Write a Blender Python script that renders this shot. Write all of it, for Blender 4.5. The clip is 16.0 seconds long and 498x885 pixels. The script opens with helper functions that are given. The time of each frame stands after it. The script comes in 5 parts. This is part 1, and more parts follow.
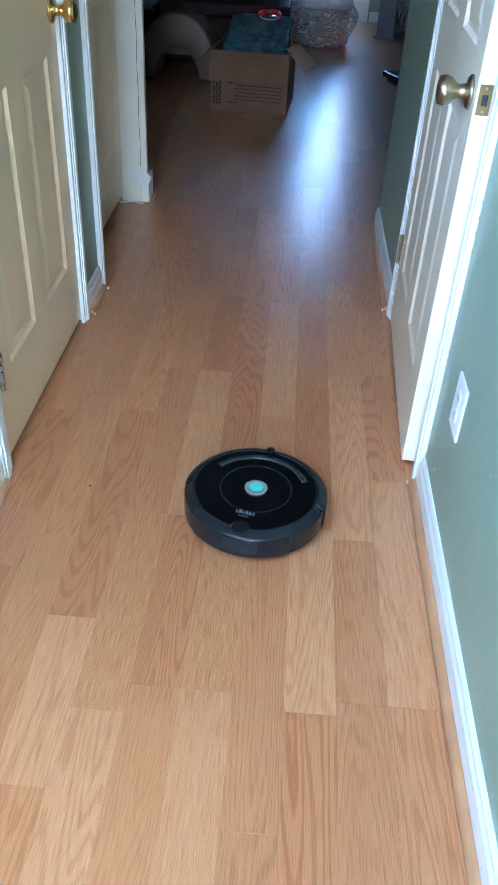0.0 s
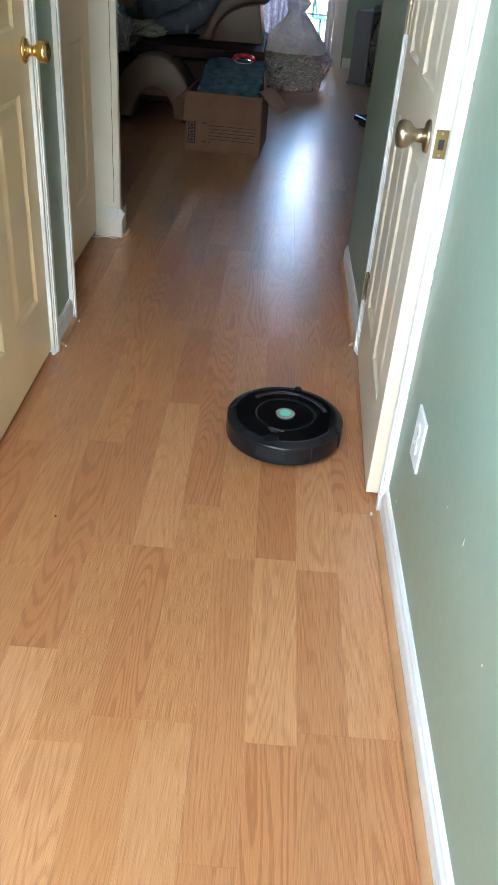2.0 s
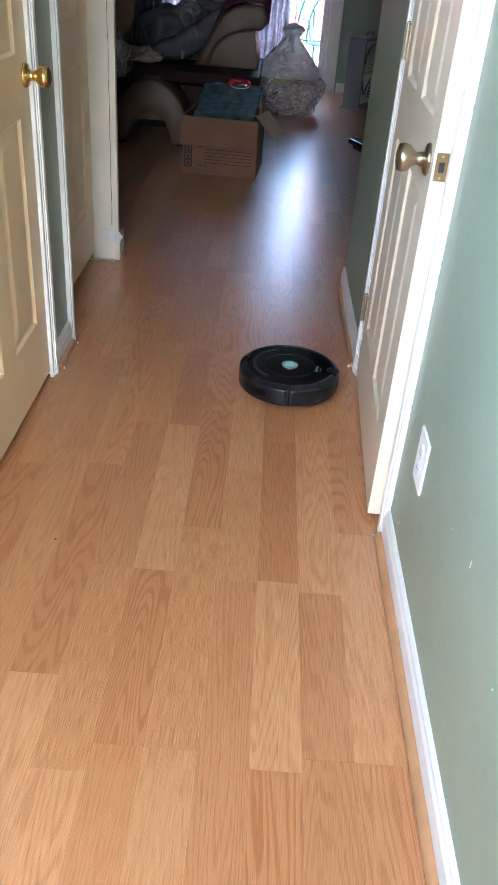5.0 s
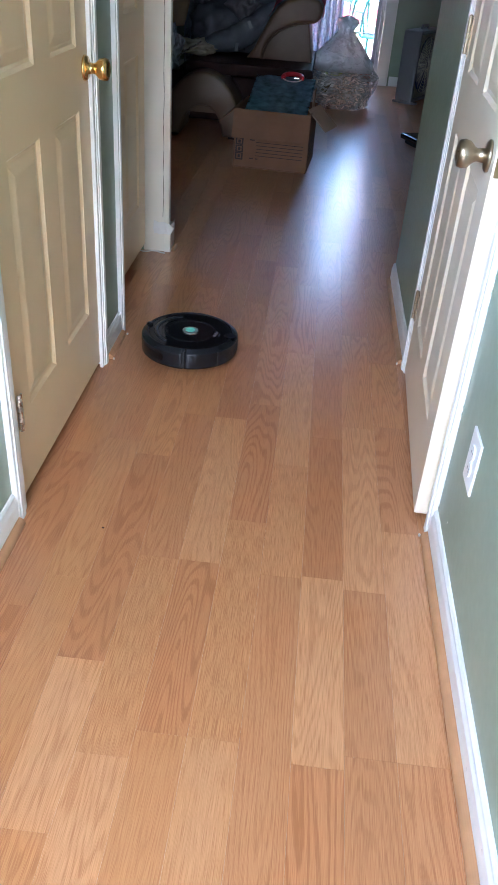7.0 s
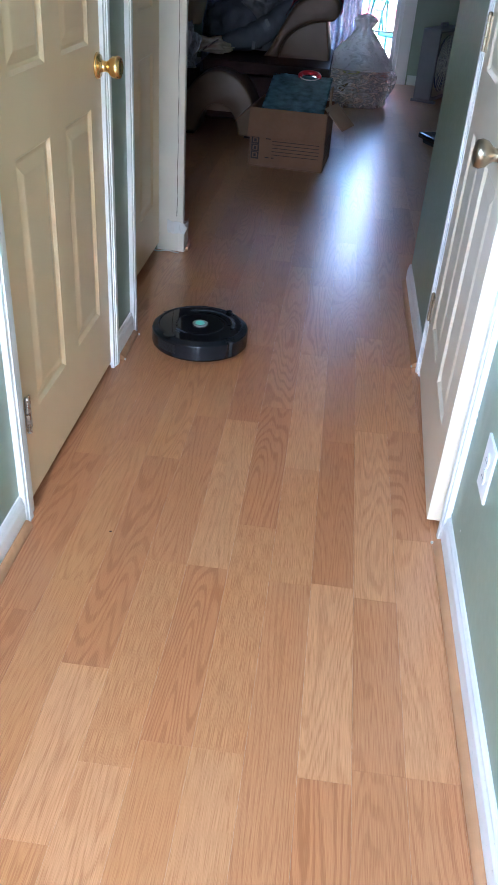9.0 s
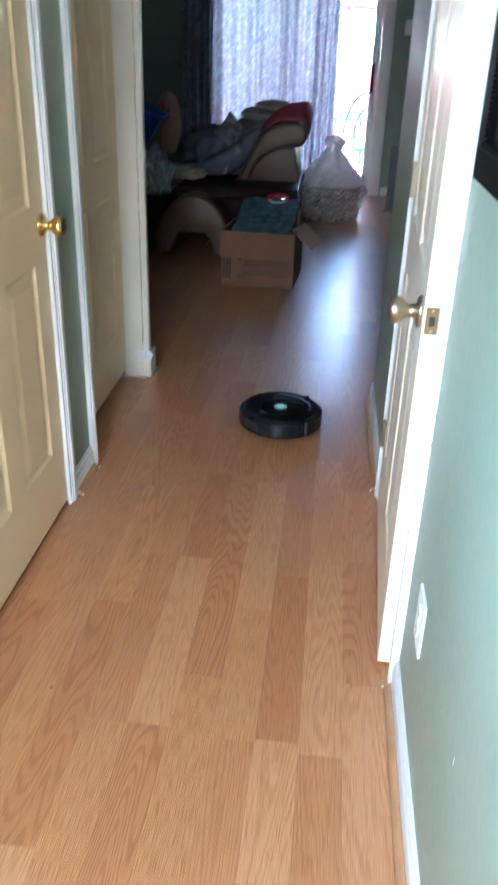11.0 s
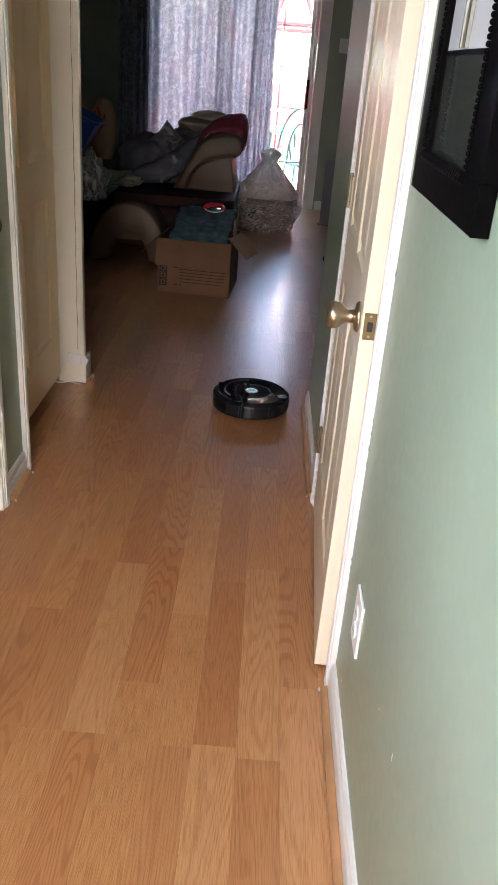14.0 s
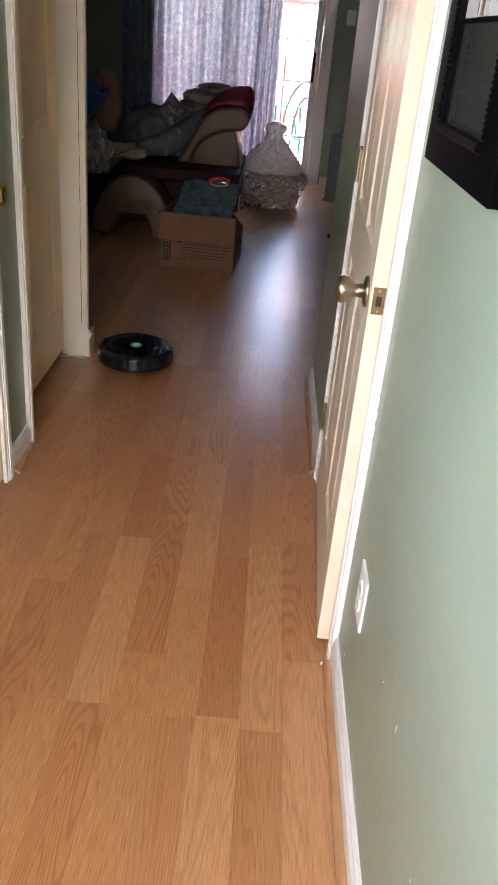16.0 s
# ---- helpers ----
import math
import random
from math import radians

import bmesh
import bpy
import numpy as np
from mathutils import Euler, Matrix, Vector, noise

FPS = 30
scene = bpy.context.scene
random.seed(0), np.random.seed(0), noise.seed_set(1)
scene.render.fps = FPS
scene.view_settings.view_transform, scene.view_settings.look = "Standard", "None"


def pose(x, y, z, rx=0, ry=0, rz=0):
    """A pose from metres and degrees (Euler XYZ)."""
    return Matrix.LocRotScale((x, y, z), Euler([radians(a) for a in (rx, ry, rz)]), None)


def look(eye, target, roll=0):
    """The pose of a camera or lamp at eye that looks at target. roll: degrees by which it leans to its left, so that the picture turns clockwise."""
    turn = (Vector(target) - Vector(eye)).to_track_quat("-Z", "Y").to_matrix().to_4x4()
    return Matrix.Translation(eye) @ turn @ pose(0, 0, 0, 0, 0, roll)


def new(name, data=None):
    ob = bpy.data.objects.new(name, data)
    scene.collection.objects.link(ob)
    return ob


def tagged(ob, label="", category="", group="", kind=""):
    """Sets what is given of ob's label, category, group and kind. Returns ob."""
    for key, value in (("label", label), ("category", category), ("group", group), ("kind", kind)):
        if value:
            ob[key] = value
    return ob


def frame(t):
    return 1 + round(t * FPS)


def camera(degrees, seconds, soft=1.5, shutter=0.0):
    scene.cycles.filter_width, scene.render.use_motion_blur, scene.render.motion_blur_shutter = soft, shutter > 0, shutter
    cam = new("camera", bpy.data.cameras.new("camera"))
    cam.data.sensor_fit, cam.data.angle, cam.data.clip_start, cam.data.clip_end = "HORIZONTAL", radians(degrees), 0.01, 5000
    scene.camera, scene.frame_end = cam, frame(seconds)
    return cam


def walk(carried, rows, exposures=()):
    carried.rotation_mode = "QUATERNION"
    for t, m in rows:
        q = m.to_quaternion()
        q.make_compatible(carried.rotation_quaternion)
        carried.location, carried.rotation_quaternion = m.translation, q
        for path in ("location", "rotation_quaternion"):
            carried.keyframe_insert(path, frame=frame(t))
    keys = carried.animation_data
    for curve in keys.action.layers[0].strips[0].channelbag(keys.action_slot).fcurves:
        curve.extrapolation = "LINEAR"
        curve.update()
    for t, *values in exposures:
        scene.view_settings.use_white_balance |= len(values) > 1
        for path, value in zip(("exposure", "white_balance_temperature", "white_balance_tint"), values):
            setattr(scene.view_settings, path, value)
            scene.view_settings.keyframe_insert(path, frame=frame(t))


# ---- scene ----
cam = camera(35.0, 16.0, shutter=0.5)
PATH = [
    (0, (-0.023, 0.554, 1.256), (-0.077, 2.161, 0.065), 3.3),
    (0.5, (-0.031, 0.545, 1.258), (-0.073, 2.159, 0.078), 4.3),
    (1, (-0.029, 0.528, 1.269), (-0.061, 2.16, 0.114), 5.3),
    (1.5, (-0.01, 0.53, 1.272), (-0.023, 2.183, 0.147), 5.3),
    (2, (0.004, 0.535, 1.263), (0.003, 2.195, 0.147), 4.7),
    (2.5, (0.001, 0.535, 1.26), (0.001, 2.2, 0.152), 4.2),
    (3, (0.0, 0.541, 1.261), (0.0, 2.21, 0.16), 4.3),
    (3.5, (-0.007, 0.542, 1.264), (-0.002, 2.217, 0.171), 4.4),
    (6, (-0.018, 0.542, 1.257), (-0.016, 2.234, 0.191), 4.9),
    (6.5, (-0.029, 0.539, 1.26), (-0.081, 2.216, 0.172), 4.6),
    (7, (-0.034, 0.54, 1.261), (-0.123, 2.214, 0.17), 4.5),
    (7.5, (-0.031, 0.536, 1.262), (-0.115, 2.211, 0.172), 4.9),
    (8, (-0.035, 0.543, 1.252), (-0.115, 2.215, 0.157), 5.1),
    (10.5, (0.075, 0.64, 1.31), (-0.131, 2.303, 0.219), 2.8),
    (11, (0.121, 0.658, 1.379), (-0.041, 2.437, 0.48), 1.9),
    (11.5, (0.123, 0.652, 1.371), (0.107, 2.466, 0.529), 3.0),
    (12, (0.115, 0.656, 1.366), (0.141, 2.472, 0.527), 3.5),
    (12.5, (0.112, 0.656, 1.365), (0.134, 2.47, 0.522), 3.4),
    (13, (0.111, 0.659, 1.36), (0.127, 2.472, 0.517), 3.4),
    (13.5, (0.111, 0.655, 1.361), (0.121, 2.466, 0.511), 3.9),
    (14, (0.108, 0.648, 1.363), (0.113, 2.451, 0.498), 4.6),
    (14.5, (0.106, 0.646, 1.358), (0.117, 2.442, 0.478), 5.3),
    (15, (0.109, 0.648, 1.356), (0.12, 2.444, 0.475), 5.3),
    (15.5, (0.104, 0.646, 1.353), (0.117, 2.429, 0.446), 5.4),
    (16, (0.096, 0.646, 1.354), (0.105, 2.424, 0.439), 5.3),
]
EXPOSURES = [(0.0, 4.89, 4250, 1), (1.0, 4.9, 4550, 3), (2.0, 4.9, 5290, 3), (3.5, 4.92, 5340, 7), (6.0, 4.92, 5120, 12), (8.0, 4.9, 4800, 13), (10.5, 5.07, 4680, 5), (11.0, 5.09, 4900, 6), (11.5, 4.79, 5210, 10), (12.5, 4.62, 5860, 15), (14.0, 4.57, 6210, 18), (16.0, 4.6, 6310, 19)]
walk(cam, [(t, look(eye, target, roll)) for t, eye, target, roll in PATH], EXPOSURES)

# ---- world, sun, lights ----
world = bpy.data.worlds.new("world")
scene.world = world
world.use_nodes = True
wn = world.node_tree.nodes
sky = wn.new("ShaderNodeTexSky")
sky.sky_type = 'NISHITA'
sky.sun_disc = False
sky.dust_density, sky.ozone_density = 7.0, 0.3
sky.sun_elevation, sky.sun_rotation = radians(50), radians(143)
haze = wn.new("ShaderNodeMix")
haze.data_type, haze.blend_type = 'RGBA', 'MULTIPLY'
haze.inputs["Factor"].default_value, haze.inputs["B"].default_value = 1.0, (1.02, 0.99, 0.95, 1)
world.node_tree.links.new(sky.outputs[0], haze.inputs["A"])
world.node_tree.links.new(haze.outputs["Result"], wn["Background"].inputs[0])
wn["Background"].inputs[1].default_value = 0.15


def lamp(name, kind, energy, m, color=(1, 1, 1), size=1.0, size_y=1.0):
    data = bpy.data.lights.new(name, kind)
    data.energy, data.color = energy, color
    if kind == 'AREA':
        data.shape, data.size, data.size_y = 'RECTANGLE', size, size_y
    else:
        data.angle = radians(0.5)
    ob = new(name, data)
    ob.matrix_world = m
    return ob


lamp("sun", 'SUN', 5.0, look((7, 4, 12), (1, 12, 0)), (1.0, 0.95, 0.87))
# daylight in the glazed front door behind the camera and in the hall's side window
lamp("front_door_daylight", 'AREA', 0.43, look((-0.15, -1.38, 1.30), (-0.15, 3, 0.75)), (1.0, 0.955, 0.91), 0.8, 1.9)
lamp("side_window_daylight", 'AREA', 1.0, look((-0.70, 0.85, 1.5), (0.32, 2.35, 0.5)), (0.92, 0.98, 0.98), 1.0, 1.0)


# ---- materials ----
def node_material(name):
    m = bpy.data.materials.new(name)
    m.use_nodes = True
    return m, m.node_tree.nodes, m.node_tree.links, m.node_tree.nodes["Principled BSDF"]


def ramp(nodes, stops):
    r = nodes.new("ShaderNodeValToRGB")
    while len(r.color_ramp.elements) < len(stops):
        r.color_ramp.elements.new(0.5)
    for e, (p, c) in zip(r.color_ramp.elements, stops):
        e.position, e.color = p, (*c, 1)
    return r


def plain(name, color, rough=0.5, metal=0.0, vary=0.12, scale=6.0, bump=0.1, grain=90.0, coat=0.0, spec=0.5):
    """A surface with stains at one scale and fine relief at another."""
    m, n, l, b = node_material(name)
    tc = n.new("ShaderNodeTexCoord")
    big = n.new("ShaderNodeTexNoise")
    big.inputs["Scale"].default_value, big.inputs["Detail"].default_value = scale, 5
    l.new(tc.outputs["Object"], big.inputs["Vector"])
    dark, light = [max(0, c * (1 - vary)) for c in color], [min(1, c * (1 + vary)) for c in color]
    r = ramp(n, [(0.3, dark), (0.7, light)])
    l.new(big.outputs["Fac"], r.inputs[0])
    l.new(r.outputs[0], b.inputs["Base Color"])
    fine = n.new("ShaderNodeTexNoise")
    fine.inputs["Scale"].default_value, fine.inputs["Detail"].default_value = grain, 3
    l.new(tc.outputs["Object"], fine.inputs["Vector"])
    if bump:
        bp = n.new("ShaderNodeBump")
        bp.inputs["Strength"].default_value, bp.inputs["Distance"].default_value = bump, 0.004
        l.new(fine.outputs["Fac"], bp.inputs["Height"])
        l.new(bp.outputs[0], b.inputs["Normal"])
    mr = n.new("ShaderNodeMapRange")
    mr.inputs["To Min"].default_value, mr.inputs["To Max"].default_value = max(0.02, rough * 0.8), min(1, rough * 1.2)
    l.new(fine.outputs["Fac"], mr.inputs["Value"])
    l.new(mr.outputs[0], b.inputs["Roughness"])
    b.inputs["Metallic"].default_value, b.inputs["Coat Weight"].default_value = metal, coat
    b.inputs["Specular IOR Level"].default_value = spec
    return m


def laminate(name, tones, figured=1.0, porous=1.0):
    """Printed oak strips: a tone for each strip, cathedral figure, fine pores along the grain."""
    m, n, l, b = node_material(name)
    tc, info, geo = n.new("ShaderNodeTexCoord"), n.new("ShaderNodeObjectInfo"), n.new("ShaderNodeNewGeometry")
    rnd = n.new("ShaderNodeMath")
    rnd.operation = 'ADD'
    l.new(info.outputs["Random"], rnd.inputs[0])
    l.new(geo.outputs["Random Per Island"], rnd.inputs[1])
    fr = n.new("ShaderNodeMath")
    fr.operation = 'FRACT'
    l.new(rnd.outputs[0], fr.inputs[0])
    off = n.new("ShaderNodeCombineXYZ")
    mul = n.new("ShaderNodeMath")
    mul.operation = 'MULTIPLY'
    mul.inputs[1].default_value = 47.3
    l.new(fr.outputs[0], mul.inputs[0])
    l.new(mul.outputs[0], off.inputs[0])
    l.new(mul.outputs[0], off.inputs[1])
    add = n.new("ShaderNodeVectorMath")
    add.operation = 'ADD'
    l.new(tc.outputs["Object"], add.inputs[0])
    l.new(off.outputs[0], add.inputs[1])

    def mapped(sx, sy):
        mp = n.new("ShaderNodeMapping")
        mp.inputs["Scale"].default_value = (sx, sy, 1)
        l.new(add.outputs[0], mp.inputs["Vector"])
        return mp
    # cathedral figure: contour lines of a stretched noise
    field = n.new("ShaderNodeTexNoise")
    field.inputs["Scale"].default_value, field.inputs["Detail"].default_value = 1.0, 1.2
    l.new(mapped(10.5, 0.9).outputs[0], field.inputs["Vector"])
    jitter = n.new("ShaderNodeTexNoise")
    jitter.inputs["Scale"].default_value, jitter.inputs["Detail"].default_value = 1.0, 2
    l.new(mapped(330.0, 16.0).outputs[0], jitter.inputs["Vector"])
    lines = n.new("ShaderNodeMath")
    lines.operation = 'MULTIPLY_ADD'
    lines.inputs[1].default_value = 165.0
    l.new(field.outputs["Fac"], lines.inputs[0])
    jm = n.new("ShaderNodeMath")
    jm.operation = 'MULTIPLY'
    jm.inputs[1].default_value = 1.1
    l.new(jitter.outputs["Fac"], jm.inputs[0])
    l.new(jm.outputs[0], lines.inputs[2])
    sine = n.new("ShaderNodeMath")
    sine.operation = 'SINE'
    l.new(lines.outputs[0], sine.inputs[0])
    # thin dark growth lines, clear in some strips and faint in others
    sharp = n.new("ShaderNodeMapRange")
    sharp.interpolation_type = 'SMOOTHERSTEP'
    sharp.inputs["From Min"].default_value, sharp.inputs["From Max"].default_value = -1.0, 0.2
    sharp.inputs["To Min"].default_value, sharp.inputs["To Max"].default_value = -1.0, 0.35
    l.new(sine.outputs[0], sharp.inputs["Value"])
    strong = n.new("ShaderNodeMath")
    strong.operation = 'MULTIPLY_ADD'
    strong.inputs[1].default_value, strong.inputs[2].default_value = 1.2 * figured, 0.75 * figured
    l.new(fr.outputs[0], strong.inputs[0])
    figure = n.new("ShaderNodeMath")
    figure.operation = 'MULTIPLY'
    l.new(sharp.outputs[0], figure.inputs[0])
    l.new(strong.outputs[0], figure.inputs[1])
    pores = n.new("ShaderNodeTexNoise")
    pores.inputs["Scale"].default_value, pores.inputs["Detail"].default_value = 1.0, 3
    l.new(mapped(950.0, 17.0).outputs[0], pores.inputs["Vector"])
    cloud = n.new("ShaderNodeTexNoise")
    cloud.inputs["Scale"].default_value, cloud.inputs["Detail"].default_value = 1.0, 3
    l.new(mapped(20.0, 2.2).outputs[0], cloud.inputs["Vector"])
    grain = n.new("ShaderNodeMapRange")
    grain.clamp = False
    grain.inputs["To Min"].default_value, grain.inputs["To Max"].default_value = 0.5 - 0.5 * porous, 0.5 + 0.5 * porous
    l.new(pores.outputs["Fac"], grain.inputs["Value"])
    mix = n.new("ShaderNodeMath")
    mix.operation = 'MULTIPLY_ADD'
    mix.inputs[1].default_value = 0.08
    l.new(figure.outputs[0], mix.inputs[0])
    l.new(grain.outputs[0], mix.inputs[2])
    mix2 = n.new("ShaderNodeMath")
    mix2.operation = 'MULTIPLY_ADD'
    mix2.inputs[1].default_value = 0.22
    l.new(cloud.outputs["Fac"], mix2.inputs[0])
    l.new(mix.outputs[0], mix2.inputs[2])
    tone = ramp(n, tones)
    l.new(fr.outputs[0], tone.inputs[0])
    shade = ramp(n, [(0.42, (0.74, 0.63, 0.52)), (0.60, (0.955, 0.93, 0.905)), (0.80, (1.10, 1.13, 1.17))])
    l.new(mix2.outputs[0], shade.inputs[0])
    col = n.new("ShaderNodeMix")
    col.data_type, col.blend_type = 'RGBA', 'MULTIPLY'
    col.inputs["Factor"].default_value = 1.0
    l.new(tone.outputs[0], col.inputs["A"])
    l.new(shade.outputs[0], col.inputs["B"])
    l.new(col.outputs["Result"], b.inputs["Base Color"])
    mr = n.new("ShaderNodeMapRange")
    mr.inputs["To Min"].default_value, mr.inputs["To Max"].default_value = 0.28, 0.38
    b.inputs["Specular IOR Level"].default_value = 0.06
    b.inputs["Coat Weight"].default_value, b.inputs["Coat Roughness"].default_value = 1.0, 0.275
    b.inputs["Coat IOR"].default_value = 1.55
    l.new(cloud.outputs["Fac"], mr.inputs["Value"])
    l.new(mr.outputs[0], b.inputs["Roughness"])
    return m


def glass(name):
    """Thin clear pane: straight through, with a mirror gloss that grows at grazing angles."""
    m, n, l, b = node_material(name)
    tr, gl, mx, fr = n.new("ShaderNodeBsdfTransparent"), n.new("ShaderNodeBsdfGlossy"), n.new("ShaderNodeMixShader"), n.new("ShaderNodeFresnel")
    tr.inputs[0].default_value = (0.96, 0.98, 0.97, 1)
    gl.inputs["Roughness"].default_value = 0.25
    fr.inputs[0].default_value = 1.45
    l.new(fr.outputs[0], mx.inputs[0])
    l.new(tr.outputs[0], mx.inputs[1])
    l.new(gl.outputs[0], mx.inputs[2])
    l.new(mx.outputs[0], n["Material Output"].inputs[0])
    return m


def film_plastic(name, color, clear=0.6):
    """Thin see-through plastic film."""
    m, n, l, b = node_material(name)
    b.inputs["Base Color"].default_value, b.inputs["Roughness"].default_value = (*color, 1), 0.5
    tr = n.new("ShaderNodeBsdfTransparent")
    mx = n.new("ShaderNodeMixShader")
    nz = n.new("ShaderNodeTexNoise")
    nz.inputs["Scale"].default_value, nz.inputs["Detail"].default_value, nz.inputs["Distortion"].default_value = 9.0, 6, 1.5
    mr = n.new("ShaderNodeMapRange")
    mr.inputs["From Min"].default_value, mr.inputs["From Max"].default_value = 0.35, 0.65
    mr.inputs["To Min"].default_value, mr.inputs["To Max"].default_value = clear - 0.25, min(0.98, clear + 0.2)
    l.new(nz.outputs["Fac"], mr.inputs["Value"])
    l.new(mr.outputs[0], mx.inputs[0])
    l.new(b.outputs[0], mx.inputs[1])
    l.new(tr.outputs[0], mx.inputs[2])
    l.new(mx.outputs[0], n["Material Output"].inputs[0])
    tl = n.new("ShaderNodeBsdfTranslucent")
    tl.inputs[0].default_value = (*color, 1)
    half = n.new("ShaderNodeMixShader")
    half.inputs[0].default_value = 0.5
    l.new(b.outputs[0], half.inputs[1])
    l.new(tl.outputs[0], half.inputs[2])
    l.new(half.outputs[0], mx.inputs[1])
    bp = n.new("ShaderNodeBump")
    bp.inputs["Strength"].default_value, bp.inputs["Distance"].default_value = 0.8, 0.02
    l.new(nz.outputs["Fac"], bp.inputs["Height"])
    l.new(bp.outputs[0], b.inputs["Normal"])
    return m


def thin_paper(name, color):
    m, n, l, b = node_material(name)
    info = n.new("ShaderNodeNewGeometry")
    r = ramp(n, [(0.0, [c * 0.75 for c in color]), (1.0, color)])
    l.new(info.outputs["Random Per Island"], r.inputs[0])
    l.new(r.outputs[0], b.inputs["Base Color"])
    b.inputs["Roughness"].default_value = 0.8
    tl = n.new("ShaderNodeBsdfTranslucent")
    l.new(r.outputs[0], tl.inputs[0])
    mx = n.new("ShaderNodeMixShader")
    mx.inputs[0].default_value = 0.5
    l.new(b.outputs[0], mx.inputs[1])
    l.new(tl.outputs[0], mx.inputs[2])
    l.new(mx.outputs[0], n["Material Output"].inputs[0])
    return m


def curtain_cloth(name):
    m, n, l, b = node_material(name)
    tc = n.new("ShaderNodeTexCoord")
    vo = n.new("ShaderNodeTexNoise")
    vo.inputs["Scale"].default_value, vo.inputs["Detail"].default_value, vo.inputs["Distortion"].default_value = 17.0, 3, 1.4
    l.new(tc.outputs["Object"], vo.inputs["Vector"])
    r = ramp(n, [(0.36, (0.235, 0.255, 0.32)), (0.52, (0.31, 0.335, 0.40)), (0.66, (0.42, 0.445, 0.49))])
    l.new(vo.outputs["Fac"], r.inputs[0])
    l.new(r.outputs[0], b.inputs["Base Color"])
    b.inputs["Roughness"].default_value = 0.8
    tl = n.new("ShaderNodeBsdfTranslucent")
    l.new(r.outputs[0], tl.inputs[0])
    mx = n.new("ShaderNodeMixShader")
    mx.inputs[0].default_value = 0.62
    l.new(b.outputs[0], mx.inputs[1])
    l.new(tl.outputs[0], mx.inputs[2])
    l.new(mx.outputs[0], n["Material Output"].inputs[0])
    return m


def glow(name, color, strength):
    m, n, l, b = node_material(name)
    b.inputs["Base Color"].default_value = (*color, 1)
    b.inputs["Emission Color"].default_value = (*color, 1)
    b.inputs["Emission Strength"].default_value = strength
    return m


OAKS = {
    "p": laminate("pale_oak_laminate", [(0.0, (0.53, 0.269, 0.120)), (1.0, (0.58, 0.297, 0.137))], 0.7, 1.1),
    "h": laminate("honey_oak_laminate", [(0.0, (0.49, 0.232, 0.094)), (1.0, (0.53, 0.256, 0.106))], 0.8, 0.95),
    "m": laminate("brown_oak_laminate", [(0.0, (0.46, 0.213, 0.089)), (1.0, (0.50, 0.236, 0.103))], 1.0, 1.0),
    "r": laminate("ruddy_oak_laminate", [(0.0, (0.43, 0.188, 0.075)), (1.0, (0.47, 0.211, 0.087))], 1.1, 0.95),
    "g": laminate("coarse_grained_oak_laminate", [(0.0, (0.50, 0.240, 0.100)), (1.0, (0.54, 0.264, 0.113))], 0.3, 1.8),
}
PINE = plain("stained_pine", (0.46, 0.25, 0.12), 0.4, scale=14, grain=60)
GREEN = plain("sage_green_paint", (0.265, 0.325, 0.242), 0.38, vary=0.05, scale=3, bump=0.0, grain=45)
TRIM = plain("white_gloss_paint", (0.80, 0.79, 0.775), 0.3, vary=0.03, scale=5, bump=0.03)
# left doors: the same cream with warm floor bounce light mixed into the colour
WARMCREAM = plain("warm_lit_cream_paint", (0.77, 0.59, 0.35), 0.33, vary=0.03, scale=4, bump=0.05, grain=120)
CREAM = plain("cream_door_paint", (0.78, 0.68, 0.53), 0.33, vary=0.03, scale=4, bump=0.05, grain=120)
CEIL = plain("white_ceiling_paint", (0.78, 0.78, 0.76), 0.8, vary=0.03)
BRASS = plain("polished_brass", (0.78, 0.53, 0.18), 0.22, 1.0, vary=0.06, bump=0.02)
ANTIQUE = plain("antique_brass", (0.40, 0.33, 0.23), 0.3, 1.0, vary=0.12, scale=20, bump=0.04)
LATCHBRASS = plain("dull_latch_brass", (0.20, 0.14, 0.055), 0.45, 0.5, vary=0.15, scale=40, bump=0.05)
POSTPAINT = plain("yellowed_white_paint", (0.72, 0.67, 0.58), 0.4, vary=0.05, scale=4, bump=0.06)
STEEL = plain("satin_steel", (0.55, 0.53, 0.48), 0.28, 1.0, vary=0.06)
PLATE = plain("white_plate_plastic", (0.82, 0.82, 0.80), 0.35, vary=0.02, bump=0.0)
DARK = plain("dark_gap", (0.012, 0.012, 0.012), 0.9, vary=0.1)
BLACKGLOSS = plain("black_gloss_plastic", (0.003, 0.003, 0.0035), 0.02, vary=0.2, bump=0.0, spec=0.2)
SLATE = plain("slate_grey_plastic", (0.010, 0.011, 0.014), 0.22, vary=0.08, scale=20, bump=0.05, grain=300, spec=0.32)
SOFTGREY = plain("light_grey_plastic", (0.022, 0.024, 0.030), 0.2, vary=0.08, bump=0.0)
SILVER = plain("silver_plastic", (0.62, 0.63, 0.64), 0.25, 0.7, vary=0.03, bump=0.0)
RUBBER = plain("black_rubber", (0.015, 0.015, 0.016), 0.75, vary=0.2)
LED = glow("green_led", (0.10, 0.36, 0.27), 0.015)
# one cardboard twice: dimmed for the sides, then brightened in place of daylight
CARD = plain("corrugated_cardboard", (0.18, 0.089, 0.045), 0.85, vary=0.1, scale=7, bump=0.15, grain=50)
CARDBRIGHT = plain("brightened_cardboard", (0.40, 0.27, 0.17), 0.9, vary=0.1)
INK = plain("dark_print_ink", (0.022, 0.013, 0.013), 0.7, vary=0.1, bump=0)
BLUEFILM = plain("blue_printed_film", (0.15, 0.27, 0.34), 0.10, vary=0.45, scale=18, bump=0.12, grain=16)
